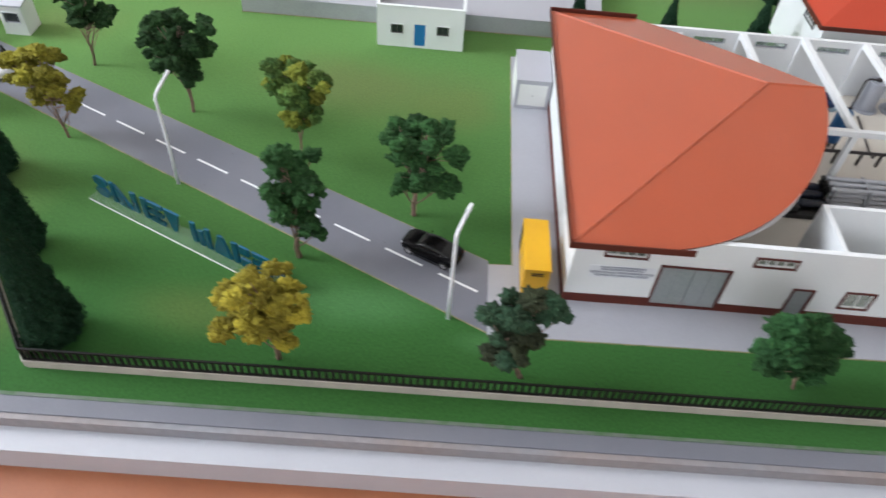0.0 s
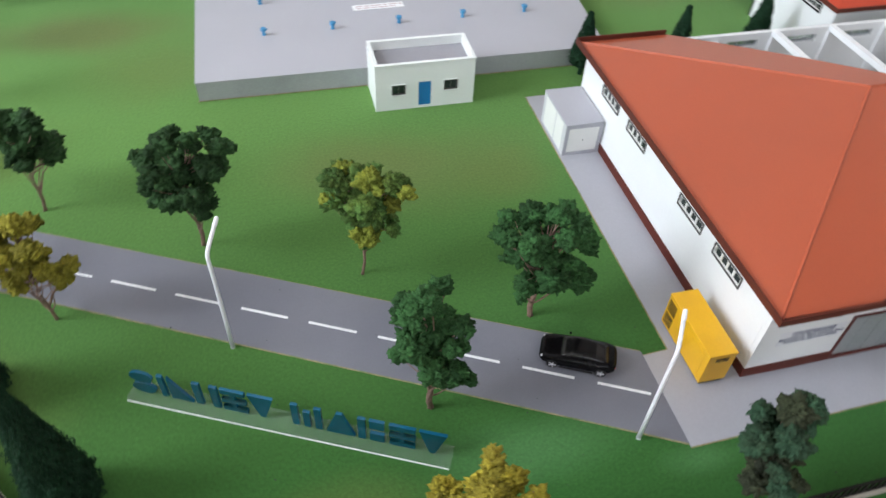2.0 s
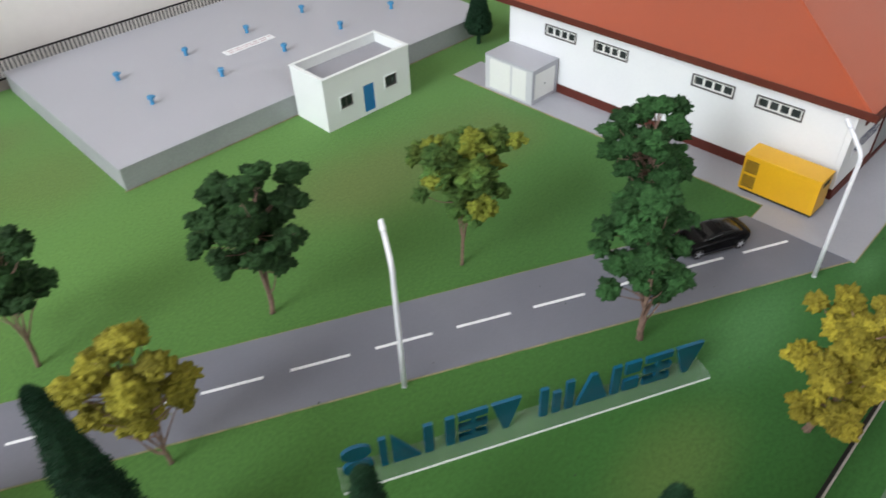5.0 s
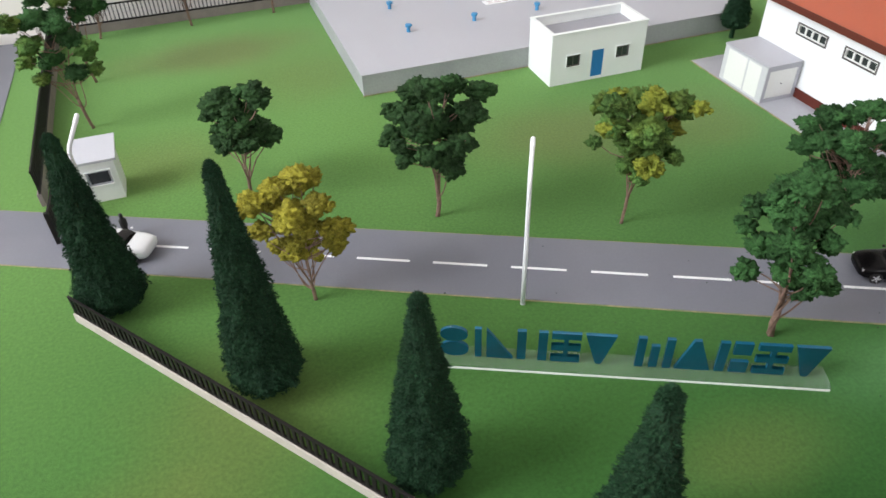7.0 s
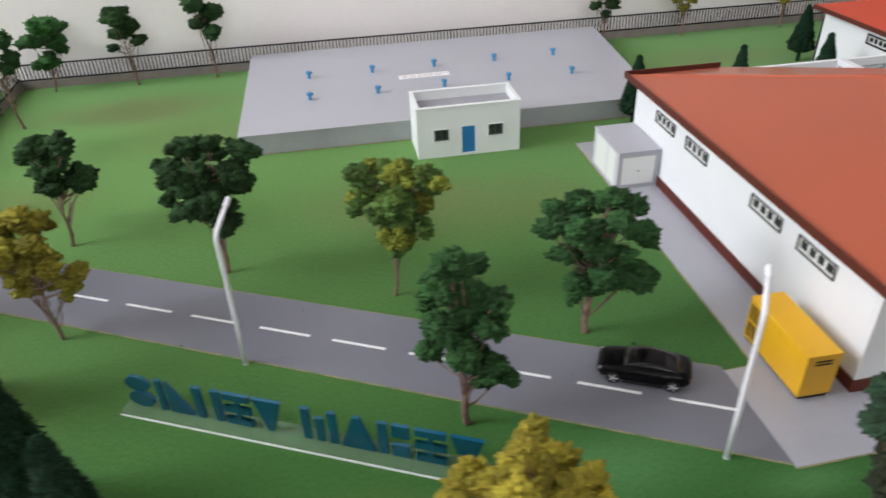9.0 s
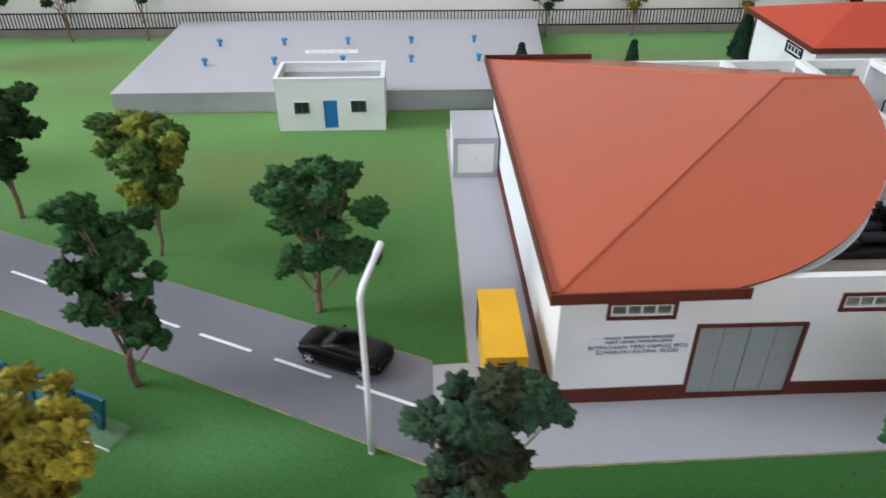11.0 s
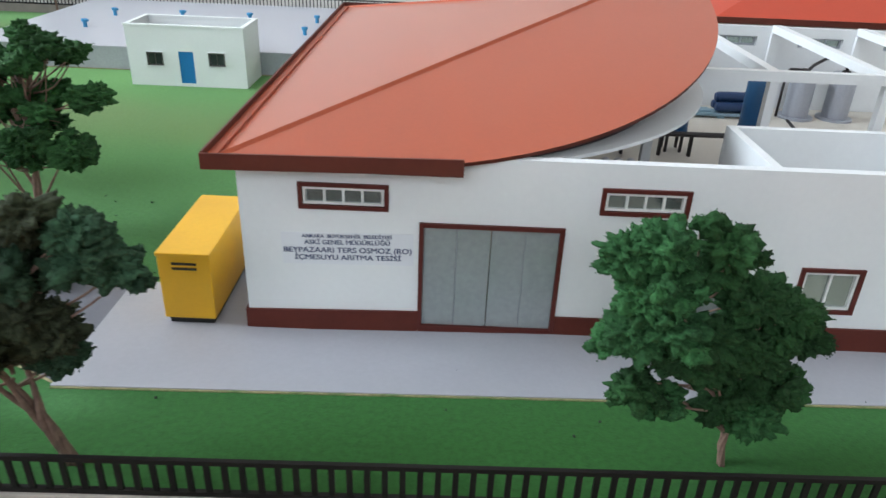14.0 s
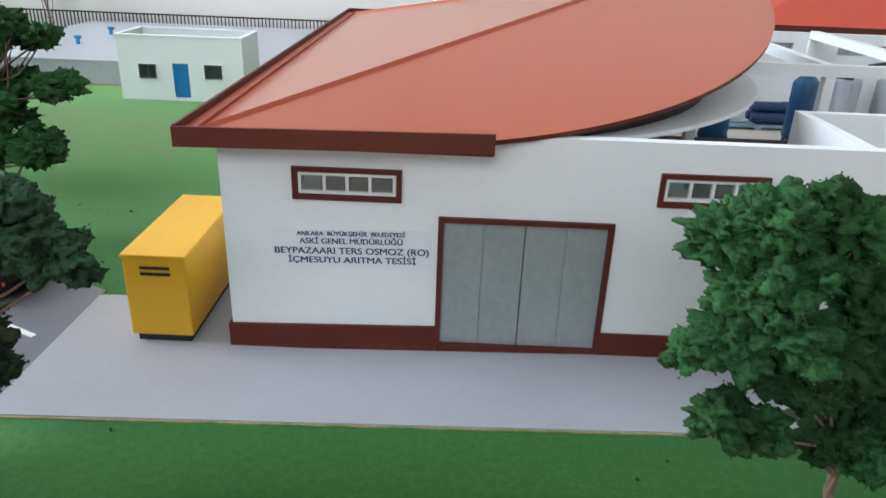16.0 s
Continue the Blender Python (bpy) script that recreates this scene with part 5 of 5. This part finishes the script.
tree(-0.3858, 0.1240, [(-.0060, -.0107, .0650, .0092), (.0020, .0045, .0706, .0081), (.0019, .0084, .0468, .0093), (-.0099, .0010, .0725, .0075), (.0153, -.0017, .0371, .0074), (-.0058, -.0109, .0476, .0062), (-.0214, .0027, .0648, .0078), (.0077, -.0094, .0674, .0072), (.0025, .0062, .0336, .0060), (.0198, .0003, .0428, .0066), (.0013, -.0010, .0782, .0074), (-.0076, .0049, .0306, .0054), (-.0208, -.0077, .0573, .0057), (.0080, .0055, .0732, .0064), (.0015, -.0046, .0552, .0079), (-.0050, -.0113, .0410, .0051), (.0120, -.0116, .0525, .0070), (-.0103, .0021, .0645, .0075), (-.0177, .0084, .0436, .0060), (.0056, .0106, .0203, .0047), (-.0131, .0136, .0299, .0055), (-.0202, -.0029, .0706, .0075), (.0022, .0137, .0644, .0081)],
     LEAF_OLIVE, "yellow-olive foam tree at the road edge", 16, density=1.6, crumb=0.00034, girth=0.6, level=4, flat=0.62, loops=3, twigs=10)
tree(-0.1770, -0.0660, [(0.0031, -0.0021, 0.0561, 0.0083), (-0.0081, -0.0059, 0.0661, 0.0076), (-0.0061, -0.0160, 0.0554, 0.0075), (-0.0023, -0.0035, 0.0697, 0.0069), (0.0118, 0.0052, 0.0610, 0.0075), (0.0113, -0.0099, 0.0651, 0.0068), (-0.0047, -0.0133, 0.0400, 0.0071), (-0.0155, 0.0101, 0.0539, 0.0078), (-0.0211, -0.0021, 0.0558, 0.0077), (0.0055, -0.0018, 0.0375, 0.0082), (-0.0225, 0.0011, 0.0610, 0.0058), (0.0029, 0.0066, 0.0749, 0.0058), (0.0199, -0.0084, 0.0558, 0.0071), (0.0064, 0.0169, 0.0632, 0.0053), (0.0195, -0.0042, 0.0641, 0.0047), (-0.0242, -0.0124, 0.0416, 0.0077), (-0.0195, 0.0010, 0.0331, 0.0082), (-0.0105, -0.0191, 0.0784, 0.0071), (-0.0046, -0.0077, 0.0843, 0.0058), (0.0080, -0.0056, 0.0265, 0.0078), (-0.0021, -0.0031, 0.0636, 0.0125), (0.0009, -0.0061, 0.0496, 0.0120)],
     LEAF_YELLOW, "golden yellow foam tree beside the street fence", 17, crumb=0.00034, level=4, flat=0.74, density=0.35, fine=0.0048, hole=0.014)
tree(-0.0290, -0.0650, [(-0.0131, -0.0085, 0.0675, 0.0081), (-0.0242, -0.0029, 0.0612, 0.0078), (-0.0142, 0.0113, 0.0620, 0.0064), (-0.0021, 0.0063, 0.0662, 0.0083), (0.0075, 0.0082, 0.0625, 0.0074), (0.0101, 0.0088, 0.0560, 0.0097), (0.0159, 0.0100, 0.0518, 0.0074), (-0.0062, 0.0131, 0.0521, 0.0069), (0.0008, 0.0019, 0.0388, 0.0092), (-0.0089, 0.0000, 0.0468, 0.0081), (-0.0204, -0.0162, 0.0570, 0.0053), (-0.0182, -0.0096, 0.0351, 0.0083), (-0.0068, -0.0143, 0.0425, 0.0069), (-0.0226, -0.0103, 0.0390, 0.0060), (-0.0008, 0.0066, 0.0294, 0.0079), (-0.0134, -0.0188, 0.0415, 0.0067), (-0.0070, 0.0010, 0.0535, 0.0090), (-0.0030, -0.0020, 0.0460, 0.0088), (-0.0125, -0.0030, 0.0455, 0.0085), (-0.0150, 0.0020, 0.0540, 0.0085), (-0.0040, 0.0040, 0.0365, 0.0085), (-0.0125, -0.0050, 0.0375, 0.0082)],
     LEAF_TEAL, "blue-green foam tree with leaning trunk at the fence", 18, trunk=(-.0094, 0), second_leaf=LEAF_BROWN, second_of=(3, 8, 9, 11, 12, 13, 17, 18, 20, 21), density=1.3, crumb=0.00036, level=4, flat=0.70, loops=0, fine=0.0062)
# Left and front pads take LEAF_LIT: window light put into the foliage colour.
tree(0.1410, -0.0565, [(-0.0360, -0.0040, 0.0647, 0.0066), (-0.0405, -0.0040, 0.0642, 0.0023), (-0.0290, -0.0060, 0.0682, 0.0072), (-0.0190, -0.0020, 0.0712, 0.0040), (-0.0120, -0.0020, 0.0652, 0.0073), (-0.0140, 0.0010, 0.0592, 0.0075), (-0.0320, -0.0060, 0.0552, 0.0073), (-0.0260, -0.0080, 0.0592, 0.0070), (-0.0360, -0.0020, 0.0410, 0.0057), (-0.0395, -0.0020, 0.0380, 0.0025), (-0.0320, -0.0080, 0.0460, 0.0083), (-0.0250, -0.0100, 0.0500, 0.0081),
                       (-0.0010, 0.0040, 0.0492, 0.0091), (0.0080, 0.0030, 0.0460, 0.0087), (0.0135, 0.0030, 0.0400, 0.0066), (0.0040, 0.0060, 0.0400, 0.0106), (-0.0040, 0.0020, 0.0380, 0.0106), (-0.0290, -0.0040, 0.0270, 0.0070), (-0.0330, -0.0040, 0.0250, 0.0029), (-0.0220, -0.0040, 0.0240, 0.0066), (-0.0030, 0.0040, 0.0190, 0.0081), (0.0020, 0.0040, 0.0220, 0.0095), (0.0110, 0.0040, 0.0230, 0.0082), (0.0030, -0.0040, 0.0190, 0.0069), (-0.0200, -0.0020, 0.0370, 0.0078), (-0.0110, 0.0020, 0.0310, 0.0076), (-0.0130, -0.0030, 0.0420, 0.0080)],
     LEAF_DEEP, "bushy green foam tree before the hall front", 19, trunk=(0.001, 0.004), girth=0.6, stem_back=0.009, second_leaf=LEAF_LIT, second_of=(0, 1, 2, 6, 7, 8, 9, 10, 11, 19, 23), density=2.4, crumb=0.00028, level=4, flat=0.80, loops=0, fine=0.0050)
small = [(-.008, 0, .062, .010), (.004, 0, .070, .011), (.012, 0, .060, .009), (-.012, 0, .050, .008), (.006, 0, .050, .009), (0, 0, .040, .007)]
tree(-0.5030, 0.5510, [(.0096, -.0044, .0681, .0166), (-.0088, -.0032, .0528, .0132), (.0103, .0107, .0500, .0146), (.0026, -.0022, .0317, .0132), (.0166, .0080, .0417, .0079)],
     LEAF_FRESH, "small green foam tree before the rear fence", 21, density=0.6, crumb=0.0008, girth=0.65)
tree(-0.4200, 0.5500, [(-.0056, -.0080, .0720, .0141), (.0031, .0008, .0608, .0141), (-.0078, .0034, .0526, .0116), (.0102, .0005, .0462, .0090), (-.0153, -.0022, .0406, .0077)],
     LEAF_DARK, "small dark foam tree before the rear fence", 22, density=0.6, crumb=0.0008, girth=0.65)
tree(-0.3410, 0.5520, [(-.0083, -.0070, .0790, .0126), (.0076, .0012, .0676, .0139), (-.0088, .0038, .0569, .0114), (.0041, -.0020, .0489, .0114), (-.0133, -.0003, .0723, .0076)],
     LEAF_DARK, "small dark foam tree before the rear fence", 23, density=0.6, crumb=0.0008, girth=0.65)
tree(-0.5040, 0.3700, [(-.028, .000, .0840, .0100), (-.014, .004, .0830, .0110), (.000, .000, .0790, .0100), (-.020, -.004, .0690, .0095), (.004, .004, .0680, .0105), (.014, .000, .0600, .0090), (-.010, .002, .0560, .0095), (-.027, .002, .0560, .0075), (.002, -.002, .0450, .0085), (.015, .003, .0430, .0070), (-.020, .000, .0430, .0070)],
     LEAF_MIX, "tall mixed green foam tree on the side lawn", 24, density=0.6, crumb=0.0008, girth=0.65, second_leaf=LEAF_GREEN, second_of=(1, 2, 4, 6, 8), flat=0.72)
tree(-0.5040, 0.4530, [(-.018, .000, .0850, .0105), (-.004, .003, .0870, .0110), (.008, .000, .0800, .0095), (-.022, .002, .0720, .0090), (-.006, -.003, .0720, .0105), (.009, .002, .0650, .0090), (-.012, .000, .0590, .0085), (.003, .002, .0550, .0080)],
     LEAF_GREEN, "dark green foam tree on the side lawn", 29, density=0.6, crumb=0.0008, girth=0.65, second_leaf=LEAF_MIX, second_of=(0, 4), flat=0.75)
for xx, lf, sd2 in ((0.086, LEAF_DARK, 25), (0.180, LEAF_OLIVE, 26), (0.302, LEAF_YELLOW, 27), (0.42, LEAF_DARK, 28)):
    tree(xx, 0.5540, [(a, b, c - .008, r) for a, b, c, r in small], lf, "small foam tree before the rear fence", sd2, density=0.6, crumb=0.0008, girth=0.65)


def conifer(x, y, height, radius, label, seed, needles=13000, trunk=0.004, stem=False):
    """A dense pointed conifer: an uneven cone clad in short needle tufts."""
    global rng
    rng = np.random.default_rng(seed)
    t = thing("conifer", x, y, 0.0, rz=seed * 40, label=label, category="tree", group="model conifers")
    part("trunk", tube(bmesh.new(), [(0, 0, -0.0003), (0, 0, height * 0.6)], [0.0022, 0.0012], 8), NEEDLE if stem else BARK, t)
    z0 = trunk

    whorls = (height - z0) / 0.0042

    def rad(k):
        return radius * (0.13 + 0.87 * (1 - k) ** 0.95) * (0.62 + 0.38 * min(1.0, (k + 0.02) / 0.09)) * min(1.0, max(0.0, (1 - k) / 0.04)) ** 0.5

    def shape(a, k):
        """Uneven outline with the rows of twigs standing out in a slow spiral."""
        row = (k * whorls + 1.5 * a / (2 * math.pi) + 0.35 * noise.noise(Vector((math.cos(a) * 2, math.sin(a) * 2, k * 14 + seed)))) % 1.0
        return 1 + 0.22 * noise.fractal(Vector((math.cos(a) * 2, math.sin(a) * 2, k * 9 + seed)), 0.7, 2, 3) + 0.13 * (0.5 - row) + 0.05 * math.sin(a * 17 + math.floor(k * whorls) * 2.4)

    bm = bmesh.new()
    rings = []
    rows_n = int(whorls * 4)
    for i in range(rows_n + 1):
        k = i / rows_n
        ring = []
        for j in range(40):
            a = 2 * math.pi * j / 40
            w = shape(a, k)
            ring.append(bm.verts.new((rad(k) * 0.90 * w * math.cos(a), rad(k) * 0.90 * w * math.sin(a), z0 + k * (height - z0))))
        rings.append(ring)
    for a, b in zip(rings, rings[1:]):
        for j in range(40):
            bm.faces.new((a[j], a[(j + 1) % 40], b[(j + 1) % 40], b[j]))
    bm.faces.new(rings[0][::-1]), bm.faces.new(rings[-1])
    v0 = np.array([v.co[:] for v in bm.verts])
    bm.verts.index_update()
    f0 = [[v.index for v in f.verts] for f in bm.faces]
    bm.free()
    k = np.concatenate([1 - np.sqrt(rng.uniform(0, 1, needles - needles // 14)), rng.uniform(0.94, 1.0, needles // 14)])
    a = rng.uniform(0, 2 * math.pi, needles)
    w = np.array([shape(t_, kk) for t_, kk in zip(a, k)])
    r = np.array([rad(q) for q in k]) * w * 0.97
    p = np.stack([r * np.cos(a), r * np.sin(a), z0 + k * (height - z0)], 1)
    out_d = np.stack([np.cos(a), np.sin(a), np.full(needles, 0.05)], 1) + rng.normal(size=(needles, 3)) * 0.45
    out_d /= np.linalg.norm(out_d, axis=1, keepdims=True)
    side = np.cross(out_d, rng.normal(size=(needles, 3)))
    side /= np.linalg.norm(side, axis=1, keepdims=True)
    ln, wd = rng.uniform(0.0006, 0.0015, (needles, 1)) * (radius / 0.019) ** 0.5, rng.uniform(0.00020, 0.00042, (needles, 1))
    q0, q1 = p - out_d * ln * 0.4, p + out_d * ln
    up = np.cross(out_d, side)
    v1 = np.stack([q0 + side * wd, q0 - side * wd, q0 + up * wd, q1], 1).reshape(-1, 3)
    f1 = np.array([(0, 1, 3), (1, 2, 3), (2, 0, 3)])[None] + 4 * np.arange(needles)[:, None, None] + len(v0)
    mesh_np("needles", np.concatenate([v0, v1]), f0 + [tuple(q) for q in f1.reshape(-1, 3)], [NEEDLE], t, "dense dark green needles")
    return t


conifer(-0.4850, 0.1570, 0.104, 0.0182, "tall dark green conifer by the entrance fence", 1)
conifer(-0.4180, 0.0750, 0.122, 0.0176, "tall dark green conifer beside the side fence", 2)
conifer(-0.3630, 0.0020, 0.101, 0.0176, "tall dark green conifer beside the side fence", 3)
conifer(-0.3120, -0.0640, 0.107, 0.0185, "tall dark green conifer in the fence corner", 4)
for i, (xx, yy, hh_, rr) in enumerate(((0.0270, 0.3270, 0.060, 0.0135), (0.1110, 0.3150, 0.065, 0.0130), (0.2045, 0.3360, 0.061, 0.0135), (0.2530, 0.4400, 0.056, 0.0140))):
    conifer(xx, yy, hh_, rr, "small dark conifer on the rear lawn", 5 + i, needles=3500, trunk=0.011, stem=True)

# crumbs of dirt fallen on lawn, road and pavement
rng = np.random.default_rng(41)
sp = np.stack([rng.uniform(-0.35, 0.3, 90), rng.uniform(-0.09, 0.13, 90), np.full(90, 0.0006)], 1)
sp = sp[~((sp[:, 0] > -0.02) & (sp[:, 1] > -0.005))]
spv, spf = lumps(sp, rng.uniform(0.00025, 0.0008, len(sp)), 0.6)
tagged(mesh_np("dirt_crumbs", spv, spf, [mat("dirt_crumb", (0.03, 0.04, 0.025), 0.9, grain=0.2)], None), "dark crumbs of dirt scattered on lawn and pavement", "dirt", kind="stuff")

# ---------------------------------------------------------------- equipment inside the hall
FZ = 0.0120
for cx in (0.2835, 0.3085):
    tk = thing("filter_tank", cx, 0.244, FZ, label="grey cylindrical filter tank on a round flange", category="tank", group="grey filter tanks")
    part("flange", lathe(bmesh.new(), [(0.0108, 0), (0.0108, 0.0012), (0.0100, 0.0014)], 28), GREY_METAL, tk)
    part("shell", lathe(bmesh.new(), [(0.0076, 0.0014), (0.0076, 0.0283), (0.0072, 0.0288), (0.0030, 0.0290)], 28), GREY_METAL, tk, smooth=False)
    part("hatch", lathe(bmesh.new(), [(0.0026, 0.0286), (0.0026, 0.0302), (0.0020, 0.0306), (0.0004, 0.0307)], 14), PIPE, tk, "dark top hatch")
    if cx < 0.3:
        part("pipe", tube(bmesh.new(), [(0.001, 0, 0.0295), (0.004, 0, 0.033), (0.010, 0, 0.0370), (0.018, 0, 0.0385), (0.0235, 0, 0.0365), (0.0250, 0, 0.0310)], 0.0010, 8), PIPE, tk, "dark arched pipe", smooth=True)
        part("pipe", tube(bmesh.new(), [(-0.001, 0, 0.0300), (-0.010, -0.001, 0.0303), (-0.0125, -0.002, 0.0285), (-0.0130, -0.003, 0.0220), (-0.0130, -0.003, 0.0010)], 0.0008, 8), PIPE, tk, "dark pipe", smooth=True)
for cx, cy, rr in ((0.2285, 0.178, 0.0061), (0.1850, 0.170, 0.0068)):
    tk = thing("pressure_tank", cx, cy, FZ, label="dark blue pressure tank on thin legs", category="tank", group="blue pressure tanks")
    part("shell", lathe(bmesh.new(), [(0.0026, 0.0085), (rr - 0.0005, 0.0098), (rr, 0.0115), (rr, 0.0370), (rr - 0.0006, 0.0382), (0.0030, 0.0408), (0.0012, 0.0412)], 24), TANK_BLUE, tk, smooth=True)
    part("valve", box(-0.0028, 0.0034, -0.0008, 0.0008, 0.0405, 0.0420, 0.0003), PIPE, tk, "dark valve head")
    part("band", lathe(bmesh.new(), [(rr + 0.0003, 0.0114), (rr + 0.0003, 0.0128)], 24), TANK_BLUE, tk)
    for k in range(4):
        a = math.pi / 4 + k * math.pi / 2
        part("leg", box(0.82 * rr * math.cos(a) - 0.0007, 0.82 * rr * math.cos(a) + 0.0007, 0.82 * rr * math.sin(a) - 0.0007, 0.82 * rr * math.sin(a) + 0.0007, 0, 0.0115), PIPE, tk, "thin dark leg")
pr = thing("pipe_run", 0.15, 0.1600, FZ, label="long dark pipe on short stands across the hall", category="pipe")
part("pipe", tube(bmesh.new(), [(0, 0, 0.0118), (0.30, 0.002, 0.0118)], 0.0014, 10), PIPE, pr)
part("pipe", tube(bmesh.new(), [(0.111, 0.001, 0.0118), (0.112, 0.006, 0.0040), (0.113, 0.014, 0.0030), (0.121, 0.066, 0.0030)], 0.0009, 8), PIPE, pr, smooth=True)
for k in range(9):
    for dx in (0.006, 0.026):
        part("stand", box(dx + 0.036 * k - 0.0007, dx + 0.036 * k + 0.0007, -0.0012, 0.0012, 0, 0.0110), PIPE, pr)
ps = thing("pump_skid", 0.234, 0.2400, FZ, label="dark blue pump set on a light blue skid", category="pump")
part("skid", box(-0.030, 0.022, -0.006, 0.006, 0.0012, 0.0030, 0.0003), SKID_BLUE, ps, "light blue skid")
for fx in (-0.026, 0.0, 0.018):
    part("foot", box(fx - 0.002, fx + 0.002, -0.006, 0.006, 0, 0.0012), SKID_BLUE, ps)
part("tray", box(-0.028, -0.006, -0.0035, 0.0045, 0.0030, 0.0042, 0.0004), SKID_BLUE, ps)
for z, yy in ((0.0066, -0.003), (0.0066, 0.0040), (0.0122, 0.0005)):
    part("motor", tube(bmesh.new(), [(-0.004, yy, z), (-0.002, yy, z), (0.014, yy, z), (0.0142, yy, z), (0.017, yy, z)], [0.0022, 0.0031, 0.0031, 0.0036, 0.0034], 14), PUMP_BLUE_SHADED, ps)
dk = thing("pump_skid", 0.182, 0.1060, FZ, label="black pump block with blue motors on a skid", category="pump")
part("skid", box(-0.0220, 0.0220, -0.0180, 0.0180, 0, 0.0040, 0.0003), BLACK, dk)
part("block", box(-0.0205, -0.0030, -0.0150, 0.0160, 0.0040, 0.0088, 0.0006), BLACK, dk)
for yy in (-0.0080, 0.0030, 0.0120):
    part("motor", tube(bmesh.new(), [(-0.003, yy, 0.0072), (0.000, yy, 0.0072), (0.016, yy, 0.0072), (0.019, yy, 0.0072)], [0.0016, 0.0034, 0.0034, 0.0026], 14), NAVY, dk, "dark navy motor")
cb = thing("control_unit", 0.146, 0.1180, FZ, label="light grey dosing unit with dark fittings", category="machine")
part("cabinet", box(-0.0100, 0.0090, -0.0080, 0.0060, 0, 0.0070, 0.0006), PLATE, cb)
for xx in (-0.006, 0.0, 0.006):
    part("cylinder", tube(bmesh.new(), [(xx, -0.006, 0.0085), (xx, 0.005, 0.0085)], 0.0022, 12), PLATE, cb)
    part("fitting", tube(bmesh.new(), [(xx, 0.005, 0.0085), (xx, 0.0075, 0.0085), (xx, 0.0075, 0.0030)], 0.0007, 6), PIPE, cb)
rk = thing("membrane_rack", 0.232, 0.1120, FZ, label="grey rack of stacked white membrane tubes", category="rack")
for k in range(3):
    part("rack_frame", box(-0.026 + 0.026 * k - 0.0008, -0.026 + 0.026 * k + 0.0008, -0.010, 0.010, 0, 0.018), GREY_METAL, rk)
for r_ in range(4):
    for c_ in range(3):
        tb = part("membrane_tube", tube(bmesh.new(), [(-0.029, -0.0065 + 0.0065 * c_, 0.003 + 0.0045 * r_), (0.029, -0.0065 + 0.0065 * c_, 0.003 + 0.0045 * r_)], 0.0019, 10), PLATE, rk)
        part("end_cap", tube(bmesh.new(), [(-0.0315, -0.0065 + 0.0065 * c_, 0.003 + 0.0045 * r_), (-0.0291, -0.0065 + 0.0065 * c_, 0.003 + 0.0045 * r_)], 0.0021, 10), BLACK, tb, "black end cap")
